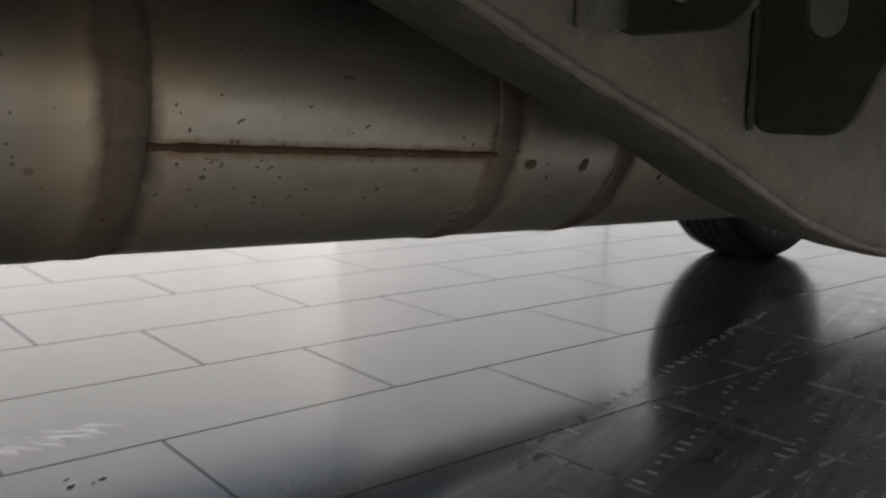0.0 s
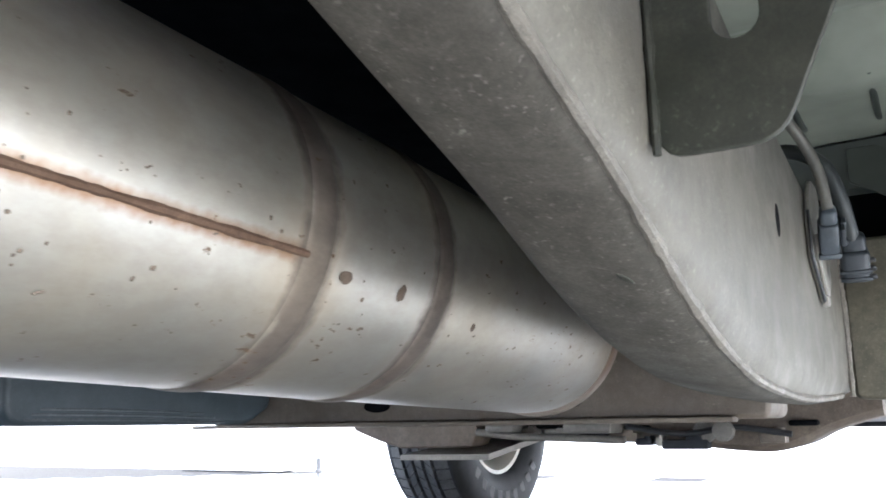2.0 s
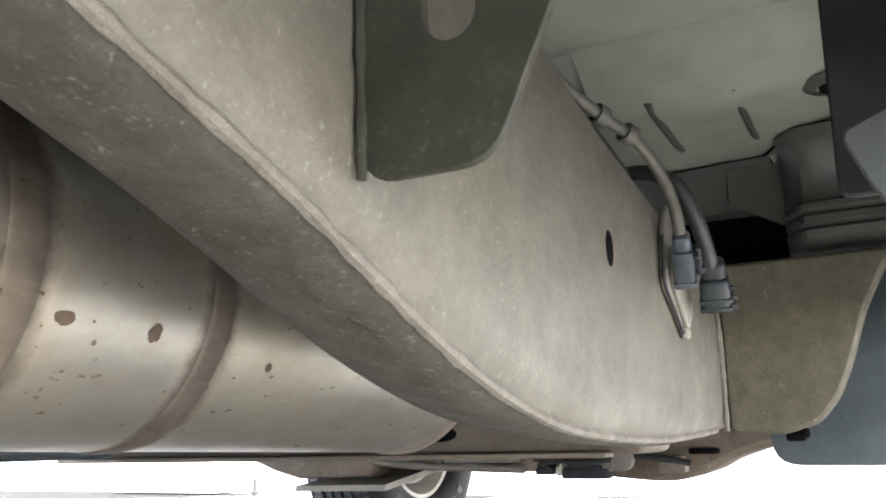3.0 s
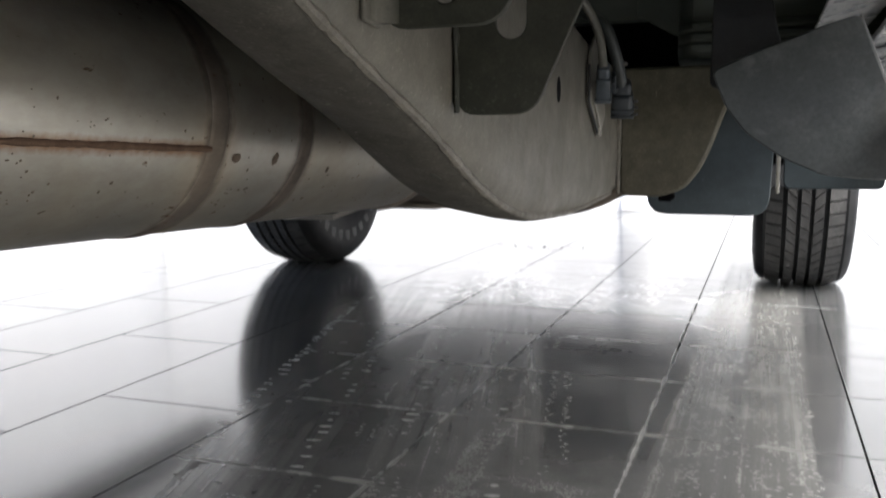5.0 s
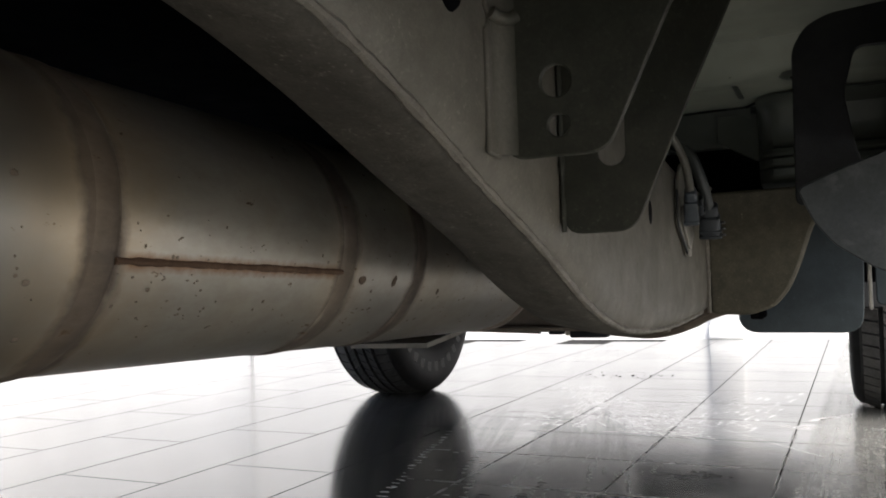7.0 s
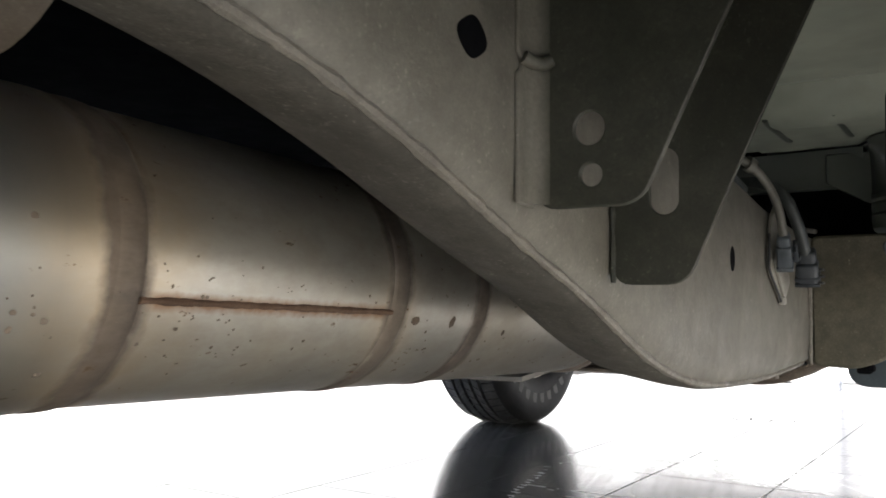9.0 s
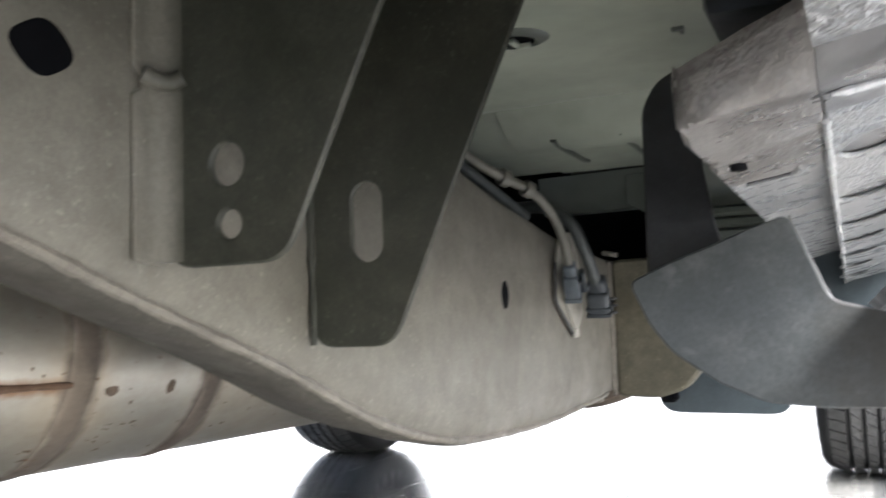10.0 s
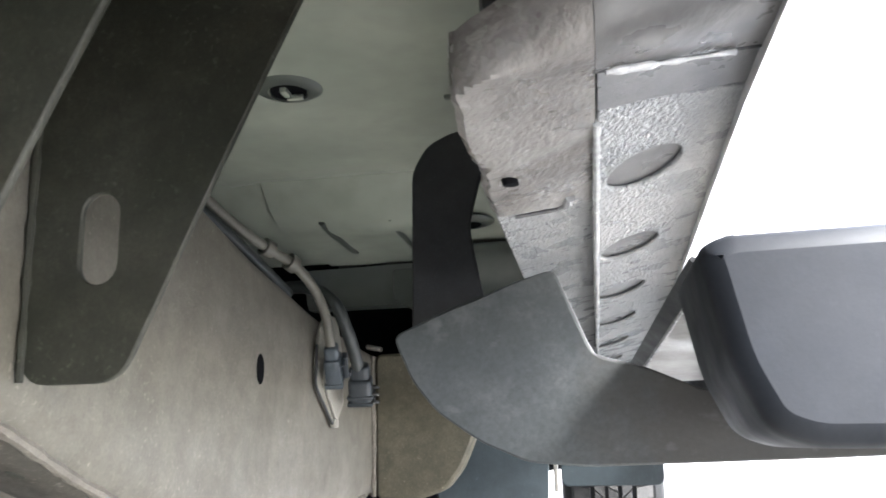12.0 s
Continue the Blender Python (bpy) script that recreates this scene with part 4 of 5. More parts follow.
# ---- rear axle and boxes behind it: unseen, added to block light from the rear ----
axle = part("rear_axle", lathe([(-1.5, 0.045), (-1.1, 0.045), (-0.92, 0.05), (-0.88, 0.1), (-0.78, 0.135), (-0.69, 0.14), (-0.6, 0.135), (-0.5, 0.1), (-0.46, 0.05), (-0.28, 0.045), (0.08, 0.045)], 24, "x"), FRONT_PAINT, car, "unseen brown rear axle added to block light from behind")
axle.location = (0, -0.75, STAND)
part("fuel_tank", box((0.8, 0.62, 0.24), (-0.69, -1.22, 0.5), 0.05, 3), PAN_BLACK, car, "unseen black box added to block light from behind")
part("rear_valance", box((1.62, 0.05, 0.3), (MID, -1.66, 0.47), 0.02, 3), PAN_BLACK, car, "unseen black skirt added to block light from behind")

# ---- front bumper and the tray behind it ----
def bumper(inset, low, high, thick):
    """A shell curved round the car's nose."""
    secs = []
    for i in range(25):
        u = -1 + i / 12
        x, y = MID + u * 0.86, 3.53 - 0.32 * abs(u) ** 3.5 - inset
        z = low + 0.05 * max(0, abs(u) - 0.45) / 0.55
        secs.append([(x, y, z + 0.012), (x, y + thick * 0.4, z), (x, y + thick, z + 0.012), (x, y + thick + 0.01, (z + high) / 2), (x, y + thick, high), (x, y, high)])
    return swept(secs)


front_bumper = part("front_bumper", bumper(0.0, 0.312, 0.7, 0.035), WHITE_PAINT, car, "white painted front bumper")
part("bumper_apron", bumper(0.03, 0.296, 0.66, 0.028), BLACK_PLASTIC, front_bumper, "black plastic apron inside the bumper")
part("under_tray", box((0.9, 0.42, 0.012), (MID, 3.2, 0.335), 0.004, 2, Matrix.Rotation(radians(-4), 4, "X")), BLACK_PLASTIC, car, "black plastic tray under the engine")

# ---- floor pan, sill and side parts ----
prof = [(-2.3, 0.668), (0.9, 0.664), (0.926, 0.6635), (0.932, 0.695), (0.946, 0.705), (0.975, 0.7), (1.005, 0.678), (1.03, 0.66), (1.06, 0.652), (1.3, 0.65)]
ys, zs = zip(*prof)
PAN_Y = [-1.7, -1.0, 0.0, 0.5, 0.7, 0.8] + [0.84 + 0.008 * i for i in range(53)]


def pan_height(x, y):
    """The pressed pan: flat, a deep crease across it, then a toe panel with shallow dents."""
    bend = (x + 0.12) ** 2 + 0.04 * (x + 0.15)
    z = sum(float(np.interp(y - bend * 0.6 + d * 0.0022, ys, zs)) for d in range(-3, 4)) / 7
    z -= 0.0022 * math.exp(-((y - 0.905 - bend) / 0.006) ** 2) * (1 if -0.2 < x < -0.04 else 0.3)
    if y > 0.98:
        z -= 0.007 * math.exp(-((x + 0.155) / 0.05) ** 2 - ((y - 1.055) / 0.045) ** 2)
        z += 0.005 * math.exp(-((x + 0.18) / 0.04) ** 2 - ((y - 1.15) / 0.05) ** 2)
        z += 0.004 * math.exp(-((x + 0.05) / 0.03) ** 2 - ((y - 1.16) / 0.04) ** 2)
        z += 0.002 * noise.noise(Vector((x * 20, y * 16, 3.0)))
    return z


def pan_strip(xa, xb, mirror=False):
    xs = [xa + (xb - xa) * i / 24 for i in range(25)]
    return swept([[(x, y, pan_height(2 * MID - x if mirror else x, y)) for x in xs] + [(x, y, pan_height(0, y) + 0.03) for x in reversed(xs)] for y in PAN_Y])


pan = part("floor_pan", pan_strip(-0.26, 0.16), PAN_PAINT, car, "grey-green painted floor pan")
part("pan_edge", swept([[(x, y, pan_height(-0.26, y) + dz) for x, dz in ((-0.345, 0.002), (-0.26, 0.002), (-0.26, 0.02), (-0.345, 0.02))] for y in (0.62, 0.75, 0.85, 0.9, 0.93, 0.97, 1.0, 1.07, 1.12, 1.25)]), PAN_PAINT, pan)
part("floor_pan", pan_strip(2 * MID - 0.16, 2 * MID + 0.26, True), PAN_PAINT, car, "opposite half of the grey-green painted floor pan")
part("tunnel_shield", box((0.9, 5.1, 0.03), (MID, 0.87, 0.72), 0.004), TUNNEL, car, "near-black tunnel underside with its darkness put into the colour")
part("toe_board", box((0.43, 0.02, 0.12), (-0.05, 1.312, 0.66), 0.002), PAN_RIM_SHADE, car)
# unseen black boxes and sheets added to block light from ahead and above
part("engine_sump", box((0.5, 0.9, 0.42), (MID, 2.75, 0.58), 0.05, 3), PAN_BLACK, car, "unseen black box added to block light from the front")
part("bulkhead", box((0.95, 0.03, 0.4), (MID, 1.5, 0.66), 0.004), PAN_BLACK, car, "unseen black sheet added to block light over the gearbox")
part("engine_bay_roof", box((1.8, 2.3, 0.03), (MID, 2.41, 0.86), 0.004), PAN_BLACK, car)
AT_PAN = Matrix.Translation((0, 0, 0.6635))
# drain holes are discs, the shade inside them put into the colour
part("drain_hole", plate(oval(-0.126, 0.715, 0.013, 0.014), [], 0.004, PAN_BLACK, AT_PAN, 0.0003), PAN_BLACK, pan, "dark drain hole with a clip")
ring = lathe([(-0.0025, 0.0145), (-0.0022, 0.018), (-0.0008, 0.022), (0.001, 0.025)], 32, "z", caps=False)
bmesh.ops.translate(ring, verts=ring.verts, vec=(-0.126, 0.715, 0.6635))
part("hole_rim", ring, PAN_RIM_SHADE, pan)
part("clip_prong", joined(box((0.005, 0.012, 0.004), (-0.126, 0.709, 0.659), 0.001), box((0.012, 0.004, 0.004), (-0.122, 0.719, 0.659), 0.001)), PAN_PAINT, pan)
clip = joined(box((0.009, 0.006, 0.003), (-0.0155, 0.753, 0.663), 0.001), box((0.003, 0.01, 0.003), (-0.014, 0.759, 0.6628), 0.001))
part("pan_clip", clip, PAN_RIM_SHADE, pan, "small dark clip in the pan")
AT_TOE = Matrix.Translation((-0.05, 1.078, 0.6508))
part("drain_hole", plate(oval(0, 0, 0.014, 0.016), [], 0.004, PAN_BLACK, AT_TOE, 0.0003), PAN_BLACK, pan, "dark drain hole")
collar = lathe([(-0.0025, 0.0165), (-0.0022, 0.0195), (-0.0008, 0.025), (0.002, 0.03)], 32, "z", caps=False)
bmesh.ops.transform(collar, matrix=AT_TOE, verts=collar.verts)
part("hole_rim", collar, PAN_RIM_SHADE, pan)
# beads darkened to stand for the shade in two pressed grooves
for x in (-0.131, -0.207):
    part("pressed_groove", tube([(x, 1.045, 0.6542), (x - 0.001, 1.07, 0.6518), (x - 0.001, 1.12, 0.6512), (x - 0.002, 1.17, 0.6512), (x - 0.002, 1.195, 0.654)], 0.0034, 12, 24), PAN_RIM_SHADE, pan, "raised bead whose dark tone stands for a shaded groove")
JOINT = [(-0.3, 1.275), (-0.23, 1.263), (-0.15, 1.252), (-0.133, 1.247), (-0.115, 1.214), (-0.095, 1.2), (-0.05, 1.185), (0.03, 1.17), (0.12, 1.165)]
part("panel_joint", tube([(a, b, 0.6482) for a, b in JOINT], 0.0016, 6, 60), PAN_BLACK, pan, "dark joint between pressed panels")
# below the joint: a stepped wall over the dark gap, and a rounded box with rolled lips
part("toe_wall", swept([[(x, y, z) for y, z in ((yy, 0.647), (yy + 0.004, 0.625), (yy + 0.012, 0.604), (yy + 0.02, 0.597), (yy + 0.045, 0.597), (yy + 0.045, 0.647))] for x, yy in ((-0.3, 1.262), (-0.22, 1.256), (-0.165, 1.25), (-0.128, 1.246))]), PAN_RIM_SHADE, pan, "pressed wall over the dark gap")
part("toe_gusset", plate(rounded([(-0.175, 0.6), (-0.122, 0.57), (-0.112, 0.572), (-0.112, 0.64), (-0.175, 0.64)], 0.004), [], 0.006, PAN_RIM_SHADE, Matrix.Translation((0, 1.252, 0)) @ ACROSS, 0.0012), PAN_RIM_SHADE, pan)
lips = ((1.17, 0.6485), (1.19, 0.645), (1.204, 0.634), (1.212, 0.612), (1.217, 0.594), (1.214, 0.584), (1.207, 0.58), (1.206, 0.574), (1.211, 0.57), (1.206, 0.566), (1.206, 0.56), (1.211, 0.556), (1.206, 0.552), (1.207, 0.544), (1.216, 0.536),
        (1.235, 0.533), (1.3, 0.533), (1.3, 0.6485))
secs = []
for k in range(25):
    x = -0.118 + 0.25 * k / 24
    turn = 0.03 * math.exp(-((x + 0.118) / 0.012) ** 2)
    secs.append([(x, y + turn * (1 if y < 1.28 else 0) - 0.06 * (x + 0.1) * (1 if y < 1.2 else 0.3), z) for y, z in lips])
part("toe_bulge", swept(secs), PAN_RIM_SHADE, pan, "rounded pressed box with rolled lips over the bracket")

# sill underside: one face sloping up outward, with oval dimples, a flange ridge, an inner face and a rounded bar behind
SILL_TILT = 0.23


def sill_z(x):
    return 0.5293 + SILL_TILT * (x - 0.085)


def lip_y(x):
    return 0.422 + 0.36 * (x - 0.081)


AT_SILL = Matrix.Translation((0.085, 0, 0.5305)) @ Matrix.Rotation(-math.atan(SILL_TILT), 4, "Y") @ Matrix.Translation((-0.085, 0, 0))
SILL_DIP = 0.045  # ahead of the smooth band the sill runs gently down
AT_FRONT = Matrix.Translation((0, 0.478, 0.532)) @ Matrix.Rotation(-SILL_DIP, 4, "X") @ Matrix.Translation((0, -0.478, -0.532)) @ AT_SILL
slots = [0.538, 0.667, 0.785, 0.897, 1.015, 1.135, 1.265]
strip = rounded([(0.083, 0.462), (0.105, 0.466), (0.1425, 0.478), (0.1445, 1.1), (0.128, 1.51), (0.076, 1.53)], 0.002)
slot = [(0.0165 * math.cos(a), -0.006 * math.cos(a) + 0.0215 * math.sin(a)) for a in (2 * math.pi * i / 28 for i in range(28))]
sill = part("sill", plate(strip, [[(0.1035 - 0.02 * (y - 0.538) + a, y + b) for a, b in slot] for y in slots], 0.0024, STONE_GUARD, AT_FRONT, 0.0009), STONE_GUARD, car, "grey sill underside with stone-guard texture")
part("smooth_band", plate(rounded([(0.083, lip_y(0.083)), (0.1415, lip_y(0.1415)), (0.1425, 0.4765), (0.105, 0.4645), (0.083, 0.4605)], 0.001), [], 0.0022, SILL_SMOOTH, AT_SILL, 0.0004), SILL_SMOOTH, sill, "smooth grey band behind the dimples")
part("dimple_floor", plate(rounded([(0.084, 0.482), (0.138, 0.484), (0.14, 1.1), (0.124, 1.5), (0.08, 1.51)], 0.003), [], 0.003, SILL_SMOOTH, AT_FRONT @ Matrix.Translation((0, 0, 0.0031)), 0.0004), SILL_SMOOTH, sill)
part("flange_ridge", tube([(x, y, z - SILL_DIP * max(0, y - 0.478)) for x, y, z in ((0.083, 0.472, 0.529), (0.0825, 0.52, 0.5278), (0.082, 0.6, 0.5275), (0.081, 0.8, 0.5275), (0.0795, 1.2, 0.5275), (0.0765, 1.52, 0.5275))], 0.0017, 8, 200, 0.35), GLINT, sill, "welded flange ridge, pale to stand for its glint")
edge_y = (0.37, 0.43, 0.45, 0.484, 0.4855, 0.491, 0.4935, 0.515, 0.517, 0.575)
edge_x = (0.0375, 0.0365, 0.0345, 0.035, 0.0385, 0.0385, 0.036, 0.0355, 0.034, 0.034)


def rear_edge(x):
    """Where the sill's underside rolls up at its rear end."""
    return float(np.interp(x, (0.0365, 0.039, 0.045, 0.084, 0.14), (0.418, 0.41, 0.404, 0.38, 0.37)))


def bar_bulge(x, y):
    """The rounded bar behind the lip, fading out towards the inner edge, and its rolled rear edge."""
    t = (y - rear_edge(x)) / max(lip_y(x) - rear_edge(x), 0.01)
    z = -0.0028 * math.exp(-((t - 0.62) / 0.36) ** 2) * min(1, max(0, (x - 0.045) / 0.036))
    return z + 0.016 * max(0, 1 - t / 0.42) ** 2


def inner_sheet():
    """The sill's inner face: goes on down and inward from the strip, with a notched edge."""
    secs = []
    for k in range(121):
        u = k / 120
        low = []
        for i in range(17):
            w = i / 16
            y = 0.37 + 0.205 * u
            xl = float(np.interp(y, edge_y, edge_x)) + 0.0006 * noise.noise(Vector((0, y * 90, 0)))
            x = xl + (0.0825 - xl) * w
            y = max(y, rear_edge(x) + 0.00002 * k) - 0.35 * (0.0825 - x) * u ** 6
            z = sill_z(x) + 0.004 * max(0, 1 - (x - xl) / 0.004) ** 2 + bar_bulge(x, y)
            z += 0.0006 * noise.noise(Vector((x * 60, y * 45, 1.0))) + 0.0012 * math.exp(-((y - 0.5 + 0.3 * (x - 0.05)) / 0.009) ** 2)
            low.append((x, y, z))
        secs.append(low + [(x, y, z + 0.004) for x, y, z in reversed(low)])
    return swept(secs)


part("sill_inner_face", inner_sheet(), SILL_BROWN, sill, "brown-grey inner sill face with stains")
part("hole", plate(oval(0, 0, 0.0022, 0.0045), [], 0.003, PAN_BLACK, Matrix.Translation((0.047, 0.509, sill_z(0.047) - 0.0006)) @ Matrix.Rotation(-math.atan(SILL_TILT), 4, "Y") @ Matrix.Rotation(radians(-40), 4, "Z"), 0.0003), PAN_BLACK, sill)
behind = [(0.034, 0.54), (0.0825, 0.56), (0.0825, 1.7), (0.03, 1.7), (0.033, 0.8)]
part("sill_inner_face", plate(rounded(behind, 0.002), [], 0.0024, STONE_GUARD, AT_SILL @ Matrix.Translation((0, 0, 0.0026)), 0.0006), STONE_GUARD, sill, "coated panel ahead of the inner sill face")
part("panel_edge", tube([(0.044, 0.5655, sill_z(0.044) - 0.0002), (0.055, 0.57, sill_z(0.055) - 0.0002), (0.064, 0.573, sill_z(0.064) - 0.0004)], 0.0012, 6, 24, 0.4), SILL_SHADE, sill, "dark bead for the shade at a panel step")
part("panel_glint", tube([(0.064, 0.574, sill_z(0.064) - 0.0004), (0.068, 0.569, sill_z(0.068) - 0.0008), (0.0705, 0.558, sill_z(0.0705) - 0.0006)], 0.0021, 8, 24, 0.5), GLINT, sill, "pale bead standing for a glint at the panel corner")


def rear_bar():
    """The rounded pressed bar that closes the strip at its rear end."""
    secs = []
    for k in range(41):
        x = 0.0828 + (0.1405 - 0.0828) * k / 40
        y0, y1 = rear_edge(x), lip_y(x) - 0.0004
        low = []
        for t in (0, 0.05, 0.1, 0.18, 0.27, 0.36, 0.46, 0.58, 0.7, 0.82, 0.93, 1):
            y = y0 + (y1 - y0) * t
            low.append((x, y, sill_z(x) + bar_bulge(x, y) + 0.0002 * noise.noise(Vector((x * 80, t * 4, 2.0)))))
        secs.append(low + [(px, py, pz + 0.004) for px, py, pz in reversed(low)])
    return swept(secs)


part("rear_bar", rear_bar(), SILL_BAR, sill, "smooth grey rounded bar across the sill")
# uneven pale bead draws the glints along the lip
part("cross_lip", tube([(x, lip_y(x) - 0.001, sill_z(x) - 0.0023) for x in (0.086, 0.09, 0.1, 0.11, 0.12, 0.128)], 0.0009, 8, 240, 1.2), GLINT, sill, "lip across the sill with its glint put into the colour")
part("lip_shadow", tube([(x, lip_y(x) + 0.0012, sill_z(x) - 0.0002) for x in (0.082, 0.1, 0.12, 0.138)], 0.0011, 8, 60), SILL_SHADE, sill, "dark bead standing for the shadow under the lip")
rear = swept([[(0.083, y, sill_z(0.083) - d), (0.11, y, sill_z(0.11) - 0.001 - d), (0.138, y, sill_z(0.138) - d), (0.16, y, 0.575), (0.083, y, 0.575)] for y, d in ((-0.75, 0.005), (0.2, 0.005), (0.3, 0.005), (0.345, 0.004), (0.362, 0.002), (0.367, -0.002))])
part("rear_sill", rear, STONE_ROUGH, sill, "rough coated rear length of the sill")
part("inner_box", joined(box((0.05, 0.5, 0.08), (0.056, 0.2, 0.625), 0.008), box((0.035, 0.06, 0.03), (0.058, 0.5, 0.59), 0.006)), DUCT, sill, "black plastic duct above the sill")
rock = swept([[(0.137, y, 0.534 - d), (0.16, y, 0.548 - d), (0.185, y, 0.59 - d), (0.185, y, 0.7), (0.15, y, 0.7), (0.14, y, 0.56 - d)] for y, d in ((-0.25, 0), (0.478, 0), (0.9, 0.019), (1.2, 0.03), (1.95, 0.03))])
part("rocker_panel", rock, WHITE_PAINT, car, "white painted rocker panel")
rock = swept([[(2 * MID - 0.08, y, 0.534), (2 * MID - 0.16, y, 0.548), (2 * MID - 0.185, y, 0.59), (2 * MID - 0.185, y, 0.7), (2 * MID - 0.15, y, 0.7), (2 * MID - 0.08, y, 0.56)] for y in (-0.25, 1.95)])
part("rocker_panel", rock, WHITE_PAINT, car, "white painted rocker panel of the opposite side")

# black liner, splash shield, step
liner = rounded([(-0.046, 0.47), (-0.044, 0.606), (-0.033, 0.625), (-0.014, 0.634), (0.06, 0.64), (0.06, 0.6), (0.006, 0.602), (-0.004, 0.564), (0.004, 0.515), (0.02, 0.47)], 0.008)
part("liner", plate(liner, [], 0.006, BLACK_PLASTIC, Matrix.Translation((0, 0.75, 0)) @ ACROSS, 0.0015), BLACK_PLASTIC, car, "black moulded liner behind the splash shield")
shield_line = rounded([(-0.0405, 0.478), (-0.029, 0.451), (-0.0155, 0.4335), (0.01, 0.4155), (0.037, 0.4035), (0.07, 0.4005), (0.2, 0.4025), (0.26, 0.404), (0.26, 0.44), (0.135, 0.441), (0.104, 0.455), (0.08, 0.461), (0.0745, 0.466),
                       (0.056, 0.5135), (0.033, 0.507), (0.012, 0.4985), (-0.01, 0.491)], 0.006)
shield = part("splash_shield", plate(shield_line, [], 0.004, SHIELD, Matrix.Translation((0, 0.668, 0)) @ ACROSS, 0.0012), SHIELD, car, "grey scuffed plastic splash shield with a rounded edge")
part("shield_lip", tube([(0.056, 0.668, 0.513), (0.066, 0.667, 0.488), (0.075, 0.667, 0.466), (0.081, 0.667, 0.461), (0.102, 0.667, 0.455)], 0.0008, 6, 40), SILL_SMOOTH, shield, "bent metal lip")
step_line = rounded([(0.1095, 0.471), (0.118, 0.4755), (0.34, 0.479), (0.34, 0.407), (0.138, 0.4105), (0.1255, 0.4155), (0.1165, 0.435)], 0.007)
step = part("side_step", plate(step_line, [], 0.08, STEP_PLASTIC, Matrix.Translation((0, 0.47, 0)) @ ACROSS, 0.007), STEP_PLASTIC, car, "dark grey moulded plastic step end")
# folded step bracket: a plate sloping down forward over the shield, with a dark turned-up edge and a lip whose
# highlight is painted
runs = [(0.112 - 0.0617 * (y - 0.5425), y, 0.4782 - 0.073 * (y - 0.5425)) for y in (0.5, 0.5425, 0.6, 0.66, 0.745, 0.8)]
part("gusset", swept([[(x + 0.0062, y, z - 0.0055), (x + 0.1, y, z - 0.0045), (x + 0.1, y, z - 0.0015), (x + 0.0062, y, z - 0.0025)] for x, y, z in runs]), GUSSET, step, "pale bare-metal bracket plate above shield and step", False)
part("gusset_edge", swept([[(x, y, z), (x + 0.006, y, z - 0.0052), (x + 0.008, y, z - 0.0035), (x + 0.0015, y, z + 0.0012)] for x, y, z in runs]), BLACK_PLASTIC, step, "dark turned-up edge of the bracket", False)
part("gusset_lip", tube([(x + 0.0072, y, z - 0.0056) for x, y, z in runs], 0.0008, 8, 40), GLINT, step, "folded lip of the bracket with a painted highlight")
part("step_arm", box((0.05, 0.1, 0.03), (0.16, 0.54, 0.455), 0.006), STEP_PLASTIC, step)
tank_line = rounded([(0.777, 0.342), (1.147, 0.34), (1.195, 0.365), (1.195, 0.5), (0.77, 0.5), (0.765, 0.36)], 0.012)
tank = part("tank_guard", plate(tank_line, [], 0.11, FLAP_PLASTIC, Matrix.Translation((-1.045, 0, 0)) @ ALONG, 0.006), FLAP_PLASTIC, car, "dark blue-grey ribbed plastic tank guard")
for z, y0, y1 in ((0.3475, 0.79, 1.1), (0.3535, 0.8, 1.08), (0.3595, 0.81, 1.06)):
    part("rib", tube([(-0.991, y0, z + 0.001), (-0.9905, (y0 + y1) / 2, z), (-0.991, y1, z - 0.004)], 0.0018, 8, 20), PLASTIC, tank)
# unseen board, added so that less side light reaches the rail
part("step_board", box((0.19, 1.35, 0.056), (0.252, 1.19, 0.446), 0.012, 3), STEP_PLASTIC, step, "unseen dark step board added to block light from the side")
# unseen step, sized and raised to suit the reflection in the tiles
part("side_step", box((0.15, 1.9, 0.06), (2 * MID - 0.24, 1.35, 0.485), 0.012, 3), STEP_PLASTIC, car, "unseen opposite side step added to darken the floor's reflection")
flap = rounded([(-0.17, 0.3175), (0.005, 0.3165), (0.0085, 0.378), (0.01, 0.44), (0.0, 0.53), (-0.17, 0.53)], 0.03)
part("mud_flap", plate(flap, [], 0.006, FLAP_PLASTIC, Matrix.Translation((0, 1.36, 0)) @ ACROSS, 0.0015), FLAP_PLASTIC, car, "blue-grey plastic mud flap ahead of the mount")
part("mud_flap", plate(rounded([(0.024, 0.357), (0.158, 0.357), (0.158, 0.55), (0.024, 0.55)], 0.012), [], 0.006, FLAP_PLASTIC, Matrix.Translation((0, 1.37, 0)) @ ACROSS, 0.0015), FLAP_PLASTIC, car, "outer blue-grey plastic mud flap")
# daylight between the flaps, painted as a pale strip
part("flap_strip", box((0.006, 0.01, 0.2), (0.0165, 1.375, 0.45), 0.002), TAB_METAL, car, "pale strip standing for the light gap between the mud flaps")
# added sheet: shuts out wheel-well light and paints the gap dark
part("inner_fender", box((0.46, 0.02, 0.3), (-0.07, 1.45, 0.54), 0.003), PAN_BLACK, car, "near-black sheet added to keep the gap behind the mount dark")


# ---- the car's upper shell: unseen, added to shut out light from above ----
def arch(yc, r, z, n=12):
    a0 = math.asin((z - TYRE_R) / r)
    return [(yc + r * math.cos(a0 + (math.pi - 2 * a0) * i / n), TYRE_R + r * math.sin(a0 + (math.pi - 2 * a0) * i / n)) for i in range(n + 1)]


